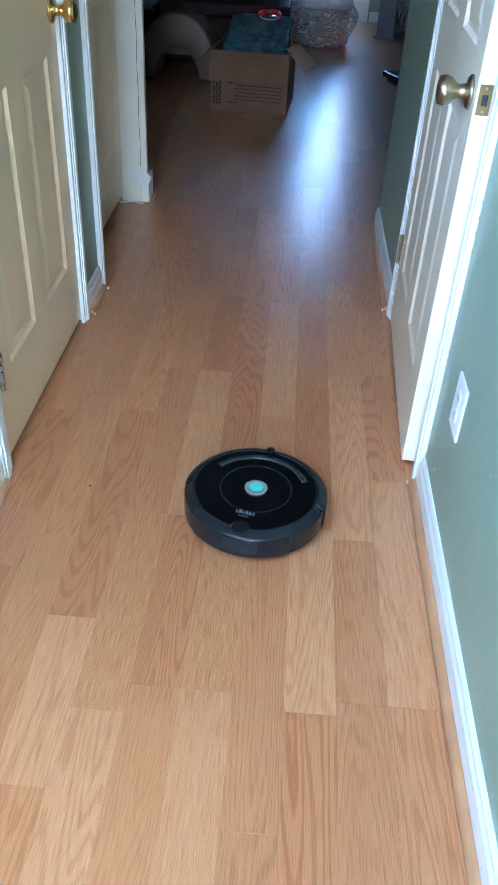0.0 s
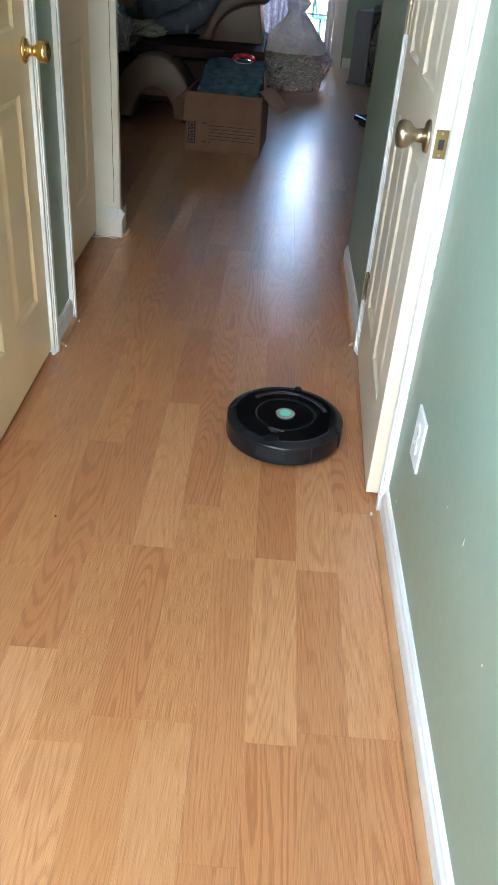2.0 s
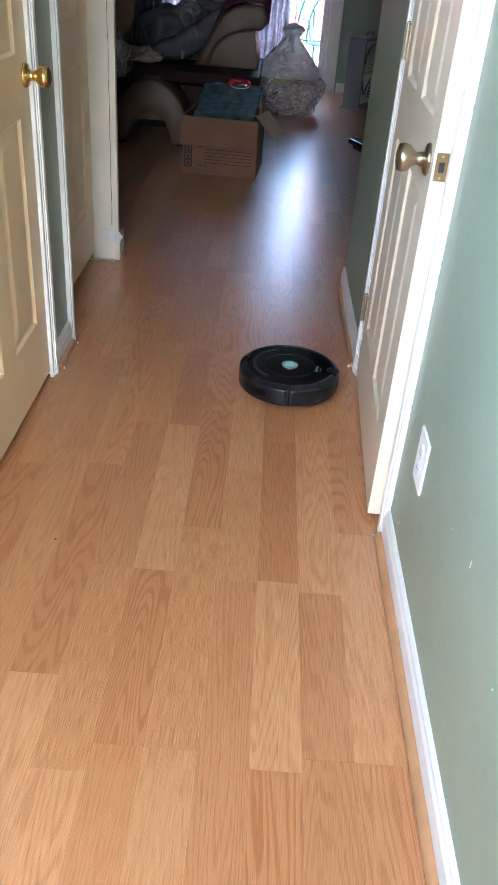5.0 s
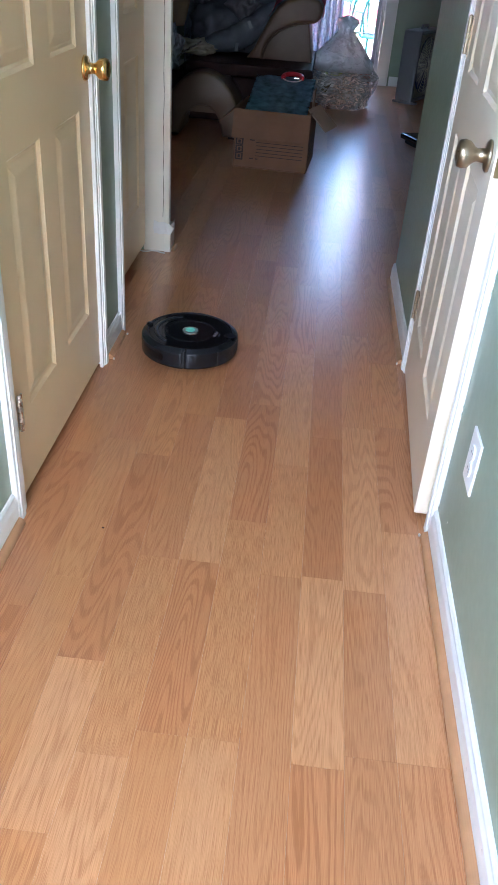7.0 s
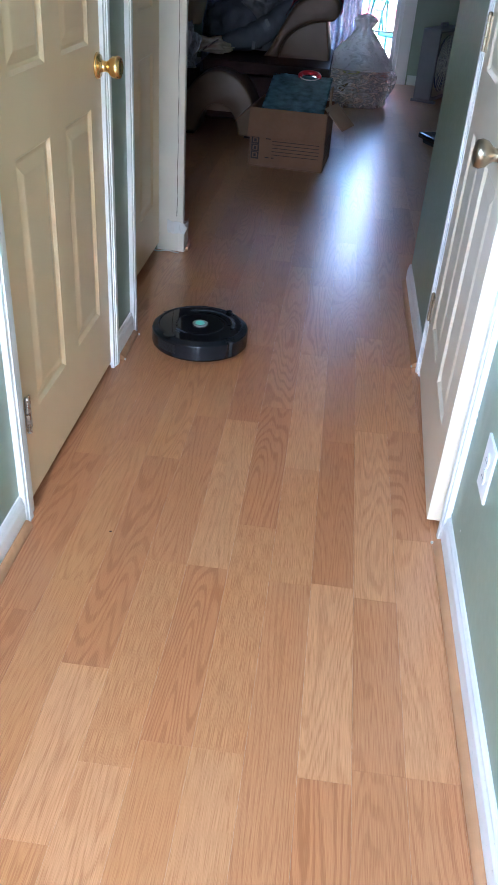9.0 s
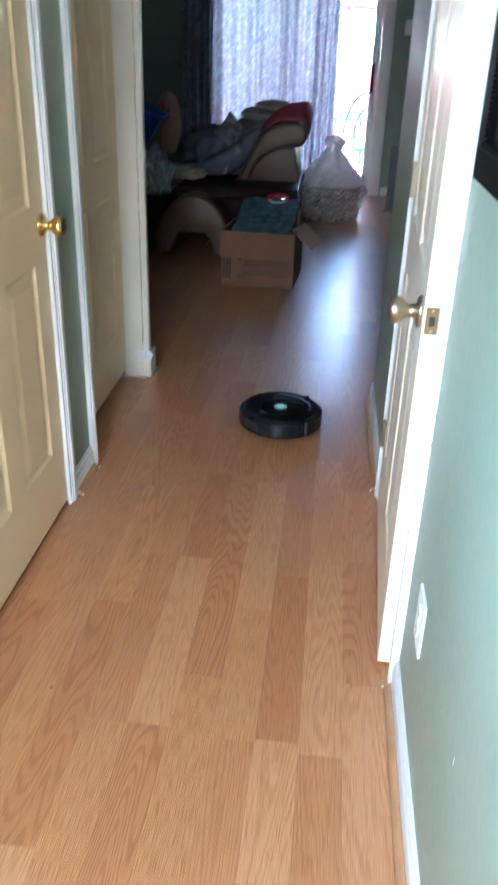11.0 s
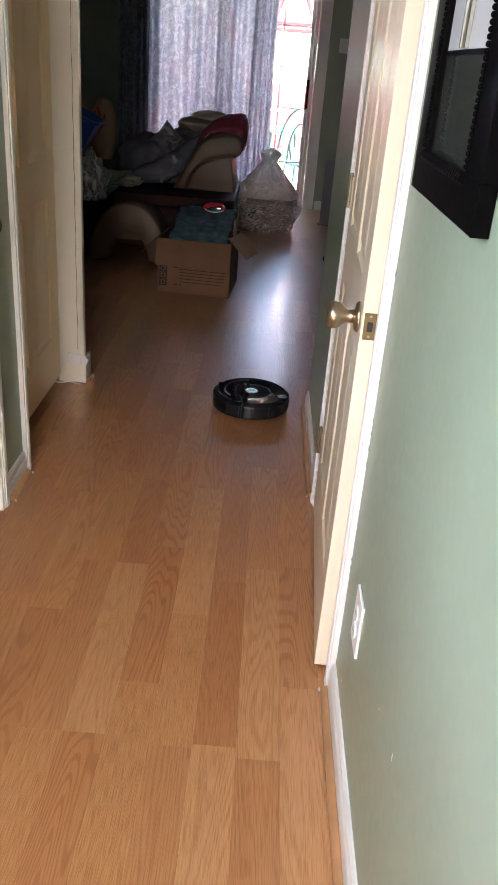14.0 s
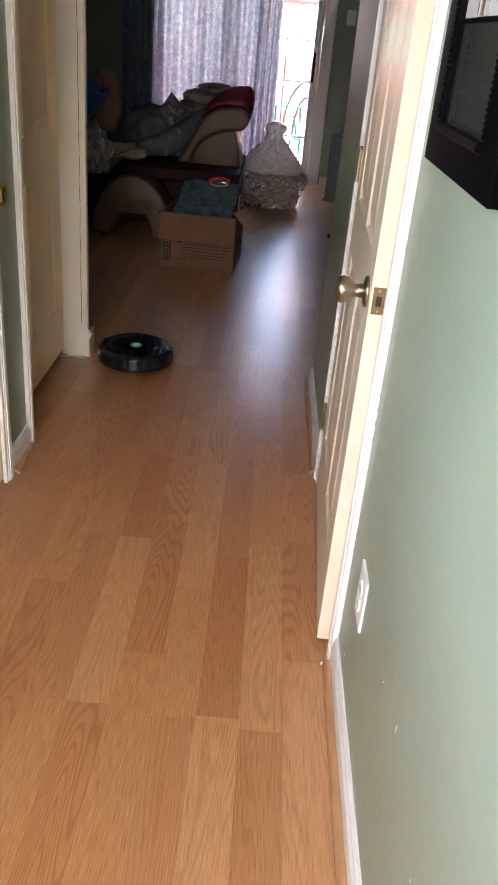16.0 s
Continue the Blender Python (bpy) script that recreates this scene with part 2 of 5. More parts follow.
REDP = plain("red_plastic", (0.55, 0.02, 0.03), 0.3, vary=0.1)
WHITEP = plain("white_plastic", (0.75, 0.75, 0.75), 0.35, vary=0.04)
LEATHER = plain("tan_leather", (0.125, 0.076, 0.045), 0.42, vary=0.10, scale=8, bump=0.12, grain=160, spec=0.4)
DARKWOOD = plain("dark_cherry_wood", (0.024, 0.010, 0.008), 0.6, vary=0.25, scale=12, spec=0.15)
BURGUNDY = plain("burgundy_cloth", (0.42, 0.085, 0.125), 0.85, vary=0.2, scale=20, bump=0.5, grain=200)
GREYCLOTH = plain("grey_blue_cloth", (0.10, 0.11, 0.135), 0.75, vary=0.12, scale=7, bump=0.3, grain=60)
WRAPCLOTH = plain("pale_grey_satin", (0.14, 0.14, 0.155), 0.5, vary=0.15, scale=7, bump=0.4, grain=20)
TAUPE = plain("taupe_quilt_cloth", (0.22, 0.19, 0.16), 0.85, vary=0.2, scale=12, bump=0.6, grain=40)
BEIGE = plain("beige_cloth", (0.42, 0.38, 0.28), 0.8, vary=0.2, scale=12, bump=0.5, grain=30)
BLUEBIN = plain("blue_bin_plastic", (0.015, 0.10, 0.42), 0.35, vary=0.06)
FILM = film_plastic("clear_bag_film", (0.94, 0.95, 0.97), 0.74)
NECKFILM = film_plastic("hazy_bag_film", (0.96, 0.97, 0.98), 0.02)
WRAP = film_plastic("grey_bag_film", (0.70, 0.72, 0.76), 0.4)
PAPER = thin_paper("shredded_paper", (0.95, 0.83, 0.74))
PINKISH = plain("rose_lining", (0.45, 0.22, 0.21), 0.7, vary=0.1)
LIME = plain("yellow_green_print", (0.40, 0.45, 0.15), 0.7, vary=0.15)
CURTAIN = curtain_cloth("blue_violet_damask")
VINYL = plain("white_vinyl", (0.80, 0.80, 0.82), 0.35, vary=0.03, bump=0)
GLASS = glass("window_glass")
PICGLASS = plain("dark_print_under_glass", (0.03, 0.032, 0.026), 0.05, vary=0.3, scale=4, bump=0, spec=0.3)
MATBOARD = plain("grey_mat_board", (0.58, 0.57, 0.57), 0.08, vary=0.04, bump=0, spec=0.3)
STEMS = plain("olive_print", (0.12, 0.11, 0.075), 0.06, vary=0.3, bump=0)
BLACKFRAME = plain("black_lacquered_wood", (0.0025, 0.0023, 0.0025), 0.32, vary=0.3, scale=30, bump=0.0, spec=0.02)
FANGREY = plain("fan_grey_plastic", (0.20, 0.205, 0.23), 0.4, vary=0.06)
FANCREAM = plain("fan_cream_plastic", (0.74, 0.70, 0.58), 0.45, vary=0.08, scale=9)
FANBLUE = plain("fan_blue_plastic", (0.02, 0.05, 0.16), 0.4, vary=0.1)
TEAL = plain("teal_painted_metal", (0.04, 0.19, 0.18), 0.65, vary=0.1)
REDPAINT = plain("weathered_red_paint", (0.20, 0.018, 0.028), 0.8, vary=0.2, scale=9)
DECK = plain("pinkish_deck_boards", (0.42, 0.27, 0.24), 0.75, vary=0.15, scale=12)
LAWN = plain("dry_lawn", (0.10, 0.13, 0.05), 0.95, vary=0.35, scale=3, bump=0.6, grain=30)
LEAF = plain("garden_leaves", (0.07, 0.14, 0.05), 0.7, vary=0.5, scale=2)
BARK = plain("bark", (0.12, 0.09, 0.065), 0.9, vary=0.3, scale=12, bump=0.6)
SIDING = plain("pale_siding", (0.80, 0.79, 0.77), 0.7, vary=0.06)
TAPE = plain("torn_paper_tape", (0.70, 0.69, 0.67), 0.7, vary=0.06, bump=0.3, grain=25)
CABLE = plain("white_cable_sheath", (0.72, 0.72, 0.70), 0.5, vary=0.03)


# ---- mesh tools ----
def finish(name, bm, material, parent=None, label="", bevel=0.0, smooth=False, m=None):
    if bevel:
        bmesh.ops.bevel(bm, geom=list(bm.edges), offset=bevel, segments=2, affect='EDGES', profile=0.6)
    me = bpy.data.meshes.new(name)
    bm.to_mesh(me)
    bm.free()
    me.materials.append(material)
    if smooth:
        me.polygons.foreach_set("use_smooth", [True] * len(me.polygons))
    ob = new(name, me)
    if m is not None:
        ob.matrix_basis = m
    if parent is not None:
        ob.parent = parent
    if label:
        ob["label"] = label
    return ob


def part(name, bm, material, parent, label="", bevel=0.0, smooth=False, m=None):
    return finish(name, bm, material, parent, label, bevel, smooth, m)


def box(x0, y0, z0, x1, y1, z1, bm=None):
    bm = bm or bmesh.new()
    bmesh.ops.create_cube(bm, size=1.0, matrix=Matrix.Translation(((x0 + x1) / 2, (y0 + y1) / 2, (z0 + z1) / 2)) @ Matrix.Diagonal((x1 - x0, y1 - y0, z1 - z0, 1)))
    return bm


def rot_box(m, sx, sy, sz, bm=None):
    bm = bm or bmesh.new()
    bmesh.ops.create_cube(bm, size=1.0, matrix=m @ Matrix.Diagonal((sx, sy, sz, 1)))
    return bm


def revolve(profile, a0=0.0, a1=360.0, n=64, bm=None):
    """A profile of (r, z) turned round z, from a0 to a1 degrees; an open arc gets capped ends if the profile closes."""
    bm = bm or bmesh.new()
    full = abs(a1 - a0) >= 359.9
    cols = []
    for i in range(n if full else n + 1):
        a = radians(a0 + (a1 - a0) * i / n)
        cols.append([bm.verts.new((r * math.cos(a), r * math.sin(a), z)) for r, z in profile])
    for i in range(n):
        c, d = cols[i], cols[(i + 1) % len(cols)]
        for j in range(len(profile) - 1):
            bm.faces.new((c[j], d[j], d[j + 1], c[j + 1]))
    if not full:
        bm.faces.new(cols[0])
        bm.faces.new(cols[-1][::-1])
    bmesh.ops.remove_doubles(bm, verts=bm.verts, dist=1e-5)
    bmesh.ops.recalc_face_normals(bm, faces=bm.faces)
    return bm


def tube(points, radius, n=8, bm=None, closed=False):
    bm = bm or bmesh.new()
    pts = [Vector(p) for p in points]
    rings = []
    for i, p in enumerate(pts):
        a = pts[i - 1] if (i or closed) else p
        c = pts[(i + 1) % len(pts)] if (i + 1 < len(pts) or closed) else p
        q = (c - a).to_track_quat('Z', 'X')
        rings.append([bm.verts.new(p + q @ Vector((radius * math.cos(2 * math.pi * k / n), radius * math.sin(2 * math.pi * k / n), 0))) for k in range(n)])
    for i in range(len(pts) if closed else len(pts) - 1):
        r, s = rings[i], rings[(i + 1) % len(pts)]
        for k in range(n):
            bm.faces.new((r[k], r[(k + 1) % n], s[(k + 1) % n], s[k]))
    if not closed:
        bm.faces.new(rings[0][::-1])
        bm.faces.new(rings[-1])
    return bm


def extrude_outline(pts, x0, x1, bm=None):
    """A closed outline of (y, z) drawn out along x."""
    bm = bm or bmesh.new()
    a = [bm.verts.new((x0, y, z)) for y, z in pts]
    b = [bm.verts.new((x1, y, z)) for y, z in pts]
    bm.faces.new(a)
    bm.faces.new(b[::-1])
    for i in range(len(pts)):
        j = (i + 1) % len(pts)
        bm.faces.new((a[i], b[i], b[j], a[j]))
    bmesh.ops.recalc_face_normals(bm, faces=bm.faces)
    return bm


def lump(sx, sy, sz, seed, rough=0.25, sub=4, scale=2.2):
    """A soft, creased bundle that rests on z = 0."""
    bm = bmesh.new()
    bmesh.ops.create_icosphere(bm, subdivisions=sub, radius=1.0)
    for v in bm.verts:
        p = v.co.copy()
        d = noise.fractal(p * scale + Vector((seed * 7.3, seed * 3.1, 0)), 1.0, 2.0, 4)
        v.co = p * (1 + rough * d)
        v.co.z = max(v.co.z, -0.72)
        v.co = Vector((v.co.x * sx, v.co.y * sy, (v.co.z + 0.72) * sz / 1.72))
    return bm


def empty(name, m, label, category, group="", kind=""):
    ob = new(name)
    ob.matrix_basis = m
    return tagged(ob, label, category, group, kind)


# ---- structure ----
XL, XR = -0.672, 0.362          # the hall's left and right wall surfaces
HALL_END_L, HALL_END_R = 4.06, 3.88
FAR = 9.36                      # the living room's far wall
H = 2.60
WEST, EAST = -5.4, 3.8
T = 0.11


def wall(name, label, x0, y0, x1, y1, z0=0.0, z1=H):
    return tagged(finish(name, box(x0, y0, z0, x1, y1, z1), GREEN), label, "wall", kind="structure")


def wall_with_hole(name, label, x0, y0, x1, y1, holes):
    """A wall with openings: along y if it is thin in x, else along x. holes: (from, to, sill, head)."""
    bm = bmesh.new()
    along_y = (x1 - x0) < (y1 - y0)
    a = y0 if along_y else x0
    end = y1 if along_y else x1

    def piece(u0, u1, z0, z1):
        if u1 - u0 > 1e-4 and z1 - z0 > 1e-4:
            if along_y:
                box(x0, u0, z0, x1, u1, z1, bm)
            else:
                box(u0, y0, z0, u1, y1, z1, bm)
    for u0, u1, s, h in sorted(holes):
        piece(a, u0, 0, H)
        piece(u0, u1, 0, s)
        piece(u0, u1, h, H)
        a = u1
    piece(a, end, 0, H)
    return tagged(finish(name, bm, GREEN), label, "wall", kind="structure")


D1Y0, D1Y1 = 2.072, 2.852       # hall closet door, left
D2Y0, D2Y1 = 3.165, 3.978       # recessed door, left
D3Y0, D3Y1 = 2.195, 3.012       # closet door, right
HEAD = 2.05
wall_with_hole("wall_west_hall", "sage green painted hall wall with two door openings", XL - T, -1.9, XL, HALL_END_L,
               [(D1Y0 - 0.012, D1Y1 + 0.012, 0, HEAD), (D2Y0 - 0.012, D2Y1 + 0.004, 0, HEAD), (0.3, 1.4, 0.95, 2.05)])
wall_with_hole("wall_east_hall", "sage green painted hall wall with a closet opening", XR, -1.9, XR + T, HALL_END_R,
               [(D3Y0 - 0.012, D3Y1 + 0.012, 0, HEAD)])
wall_with_hole("wall_south", "green wall behind with a glazed door opening", XL, -1.6, XR, -1.5, [(-0.6, 0.3, 0, 2.1)])
wall("wall_west_living", "dark green living room side wall", WEST - T, HALL_END_L - T, WEST, FAR + T)
wall("wall_living_south_west", "green wall closing the living room", WEST, HALL_END_L - T, XL - T, HALL_END_L)
wall("wall_living_south_east", "green wall closing the living room", XR + T, HALL_END_R - T, EAST, HALL_END_R)
wall("wall_east_living", "green living room side wall", EAST, HALL_END_R - T, EAST + T, FAR + T)
SLX0, SLX1, SLTOP = -1.15, 0.49, 2.27
wall_with_hole("wall_north", "sage green wall round a sliding patio door", WEST, FAR, EAST, FAR + 0.14, [(SLX0 - 0.02, SLX1 + 0.02, 0, SLTOP + 0.02)])
# closets behind the doors
for nm, x0, y0, x1, y1 in (("wall_closet_west", -1.45, 1.9, -1.35, 3.0), ("wall_closet_east", 1.05, 2.0, 1.15, 3.2), ("wall_room_west", -1.7, 3.0, -1.6, 3.95)):
    wall(nm, "plain closet wall behind a door", x0, y0, x1, y1)
for nm, x0, x1, y in (("wall_closet_side_a", -1.45, XL - T, 1.9), ("wall_closet_side_b", -1.7, XL - T, 3.0), ("wall_closet_side_c", XR + T, 1.15, 1.95), ("wall_closet_side_d", XR + T, 1.15, 3.2)):
    wall(nm, "plain closet side wall", x0, y - 0.05, x1, y)
bm = box(XL - 1.2, -2.1, H, 1.3, HALL_END_R - T, H + 0.1)
box(WEST - T, HALL_END_R - T, H, EAST + T, FAR + 0.2, H + 0.1, bm)
tagged(finish("ceiling", bm, CEIL), "plain white ceiling", "ceiling", kind="structure")


# trim: casings, baseboards, quarter rounds
def casing_strip(name, side, wall_x, y0, y1, z0, z1, horizontal=False, depth=0.018):
    """A moulded casing: stepped profile, proud of the wall. side: +1 faces +x."""
    bm = bmesh.new()
    steps = ((0.0, 0.30, 0.62), (0.28, 0.45, 0.78), (0.43, 0.80, 1.0), (0.78, 1.0, 0.8))
    for a, b2, d in steps:
        if horizontal:
            za, zb = z0 + (z1 - z0) * a, z0 + (z1 - z0) * b2
            xs = sorted((wall_x, wall_x + side * depth * d))
            box(xs[0], y0, za, xs[1], y1, zb, bm)
        else:
            ya, yb = y0 + (y1 - y0) * a, y0 + (y1 - y0) * b2
            xs = sorted((wall_x, wall_x + side * depth * d))
            box(xs[0], ya, z0, xs[1], yb, z1, bm)
    return tagged(finish(name, bm, TRIM, bevel=0.0012), "white painted moulded door casing", "trim", kind="structure")


def door_frame(side, wall_x, y0, y1, far_x, lap=0.006):
    """Casings and jamb of one door opening."""
    cw = 0.058
    casing_strip("trim", side, wall_x, y0 - 0.006, y0 - 0.006 - cw, 0, HEAD + 0.05)
    casing_strip("trim", side, wall_x, y1 + lap, y1 + lap + cw, 0, HEAD + 0.05)
    casing_strip("trim", side, wall_x, y0 - cw, y1 + cw, HEAD - 0.004, HEAD + cw, True)
    bm = bmesh.new()
    a, b2 = sorted((wall_x - side * 0.001, far_x))
    for ya, yb in ((y0 - 0.0115, y0 - 0.002), (y1 + 0.002, y1 + 0.0115)):
        box(a, ya, 0.001, b2, yb, HEAD - 0.008, bm)
    box(a, y0 - 0.002, HEAD - 0.012, b2, y1 + 0.002, HEAD - 0.001, bm)
    tagged(finish("door_jamb", bm, TRIM), "white painted door jamb", "trim", kind="structure")


door_frame(1, XL, D1Y0, D1Y1, XL - T + 0.002, -0.018)
door_frame(-1, XR, D3Y0, D3Y1, XR + T - 0.002)
# the recessed door has a casing on its near side only; the far side runs into the white end post
casing_strip("trim", 1, XL, D2Y0 - 0.006, D2Y0 - 0.064, 0, HEAD + 0.05)
bm = box(XL - T + 0.002, D2Y0 - 0.0115, 0.001, XL - 0.001, D2Y0 - 0.002, HEAD - 0.008)
tagged(finish("door_jamb", bm, TRIM), "white painted door jamb", "trim", kind="structure")
# white boxed end post with corner bead
post = empty("end_post", pose(0, 0, 0), "white painted boxed wall end with taped corner", "post", kind="structure")
part("post_board", box(XL - 0.092, D2Y1, 0.002, XL + 0.016, D2Y1 + 0.014, H - 0.002), POSTPAINT, post, bevel=0.002)
part("corner_bead", box(XL + 0.002, D2Y1 - 0.006, 0.11, XL + 0.024, D2Y1 + 0.03, H - 0.002), POSTPAINT, post, bevel=0.004)
part("side_board", box(XL + 0.001, D2Y1 + 0.031, 0.002, XL + 0.012, HALL_END_L + 0.001, H - 0.002), GREEN, post)
part("base_block", box(XL + 0.001, D2Y1 - 0.01, 0.003, XL + 0.032, HALL_END_L + 0.012, 0.115), POSTPAINT, post, bevel=0.005)
bm = bmesh.new()
for i in range(5):
    rot_box(pose(XL - 0.03 + 0.014 * i, D2Y1 - 0.0115 - 0.0012 * (i % 2), 0.104 + 0.006 * ((i * 7) % 3), 0, -12 + 9 * i, 0), 0.03, 0.002, 0.03, bm)
part("torn_tape", bm, TAPE, post, "torn strips of white paper tape")
rag = random.Random(21)
bm = bmesh.new()
around = [(XL - 0.045, D2Y1 - 0.0125), (XL - 0.02, D2Y1 - 0.014), (XL + 0.01, D2Y1 - 0.015), (XL + 0.034, D2Y1 - 0.014), (XL + 0.036, D2Y1 + 0.02), (XL + 0.0345, D2Y1 + 0.06)]
low = [bm.verts.new((x, y, 0.098 - 0.016 * rag.random())) for x, y in around]
high = [bm.verts.new((x + 0.002, y - 0.001, 0.128 + 0.022 * rag.random())) for x, y in around]
for i in range(len(around) - 1):
    bm.faces.new((low[i], low[i + 1], high[i + 1], high[i]))
bmesh.ops.subdivide_edges(bm, edges=list(bm.edges), cuts=2)
for v in bm.verts:
    v.co += Vector((rag.uniform(-1, 1), rag.uniform(-1, 1), rag.uniform(-2, 2))) * 0.0012
bmesh.ops.solidify(bm, geom=list(bm.faces), thickness=0.0015)
part("paper_collar", bm, TAPE, post, "ragged paper collar round the base")
part("open_seam", tube([(XL - 0.004 + 0.0012 * math.sin(z * 31), D2Y1 - 0.0002, z) for z in np.linspace(0.16, 2.2, 60)], 0.0011, 6), STEMS, post, "open seam in the paint")
part("quarter_round", box(XL + 0.0325, D2Y1 + 0.012, 0.001, XL + 0.046, HALL_END_L + 0.012, 0.018), PINE, post, "stained pine quarter round", bevel=0.004)
for x, y in ((XL + 0.032, D1Y1 + 0.046), (XL + 0.033, D2Y0 - 0.068), (XR - 0.032, D3Y0 - 0.068), (XR - 0.031, D3Y1 + 0.068)):
    tagged(finish("caulk", lump(0.003, 0.004, 0.008, x * 9 + y, 0.5, 3), TAPE, smooth=True, m=pose(x, y, 0.001)), "white caulk blob where baseboard meets casing", "trim", kind="structure")
tagged(finish("cable", tube([(XL - 0.13 + 0.02 * i, D2Y1 - 0.012 - 0.02 * math.sin(i * 0.7) ** 2, 0.006) for i in range(8)], 0.003), CABLE), "thin white cable on the floor by the wall end", "cable")


def baseboard(name, side, wall_x, y0, y1, label="white painted baseboard with stained pine quarter round"):
    b = empty(name, pose(0, 0, 0), label, "baseboard", kind="structure")
    prof = [(0, 0.001), (0.013, 0.001), (0.013, 0.062), (0.009, 0.072), (0.009, 0.080), (0.004, 0.086), (0, 0.086)]

    def sweep(pr, ya, yb):
        bm = bmesh.new()
        rows = [[bm.verts.new((wall_x + side * x, y, z)) for x, z in pr] for y in (ya, yb)]
        k = len(pr)
        for i in range(k):
            bm.faces.new((rows[0][i], rows[0][(i + 1) % k], rows[1][(i + 1) % k], rows[1][i]))
        bm.faces.new(rows[0])
        bm.faces.new(rows[1][::-1])
        bmesh.ops.recalc_face_normals(bm, faces=bm.faces)
        return bm
    part("board", sweep(prof, y0, y1), TRIM, b)
    q = [(0.0135, 0.001)] + [(0.0135 + 0.016 * math.cos(a), 0.002 + 0.018 * math.sin(a)) for a in np.linspace(0, math.pi / 2, 7)]
    part("quarter_round", sweep(q, y0 + 0.004, y1 - 0.004), PINE, b, "stained pine quarter round")
    return b


baseboard("baseboard", -1, XR, -1.499, D3Y0 - 0.066)
baseboard("baseboard", -1, XR, D3Y1 + 0.066, HALL_END_R + 0.004)
baseboard("baseboard", 1, XL, -1.499, D1Y0 - 0.066)
baseboard("baseboard", 1, XL, D1Y1 + 0.042, D2Y0 - 0.066)
bm = box(SLX1 + 0.13, FAR - 0.014, 0.001, EAST, FAR - 0.0005, 0.09)
tagged(finish("baseboard", bm, TRIM, bevel=0.003), "white baseboard on the far wall", "baseboard", kind="structure")
bm = box(WEST, FAR - 0.014, 0.001, SLX0 - 0.13, FAR - 0.0005, 0.09)
tagged(finish("baseboard", bm, TRIM, bevel=0.003), "white baseboard on the far wall", "baseboard", kind="structure")


# dried paint flecks along the casing of the right-hand closet
flecks = random.Random(8)
for z in (0.09, 0.16, 0.17, 0.34, 0.36, 0.38, 0.62, 0.655, 0.69, 0.72, 1.02):
    y = D3Y0 - 0.066 - flecks.uniform(0.0, 0.005)
    tagged(finish("paint_fleck", lump(0.0012, 0.0035 + 0.002 * flecks.random(), 0.008 + 0.006 * flecks.random(), z * 10, 0.6, 2), GREEN, m=pose(XR - 0.0006, y, z)), "dried sage green paint fleck at the casing edge", "trim", kind="structure")


# small nicks in the paint of the right-hand wall
for y, z, h in ((1.519, 0.434, 0.018), (1.31, 0.390, 0.006), (2.02, 0.130, 0.008), (1.645, 0.413, 0.003)):
    tagged(finish("paint_nick", lump(0.0006, 0.0018, h, y * 7, 0.4, 2), TRIM, m=pose(XR - 0.0003, y, z, 6, 0, 0)), "white nick in the green wall paint", "trim", kind="structure")


# ---- doors ----
def knob(parent, material, y, z, x, label):
    k = part("knob", revolve([(0.0, 0.0), (0.032, 0.0), (0.033, 0.004), (0.028, 0.009), (0.015, 0.011), (0.013, 0.026), (0.016, 0.032), (0.026, 0.042), (0.029, 0.054), (0.026, 0.064), (0.018, 0.067), (0.015, 0.064), (0.0, 0.063)], n=32), material, parent, label, smooth=True, m=pose(x, y, z, 0, 90, 0))
    return k


def hinge(parent, material, y, z, x):
    h = part("hinge", box(x - 0.0005, y - 0.004, z - 0.044, x + 0.003, y + 0.026, z + 0.044), material, parent, "metal butt hinge")
    bm = bmesh.new()
    for i in range(5):
        z0 = z - 0.044 + i * 0.0178
        bmesh.ops.create_cone(bm, cap_ends=True, segments=12, radius1=0.0058, radius2=0.0058, depth=0.0168, matrix=Matrix.Translation((x + 0.006, y - 0.003, z0 + 0.0088)))
    bmesh.ops.create_uvsphere(bm, u_segments=10, v_segments=6, radius=0.006, matrix=Matrix.Translation((x + 0.006, y - 0.003, z + 0.047)))
    part("knuckle", bm, material, h)
    return h


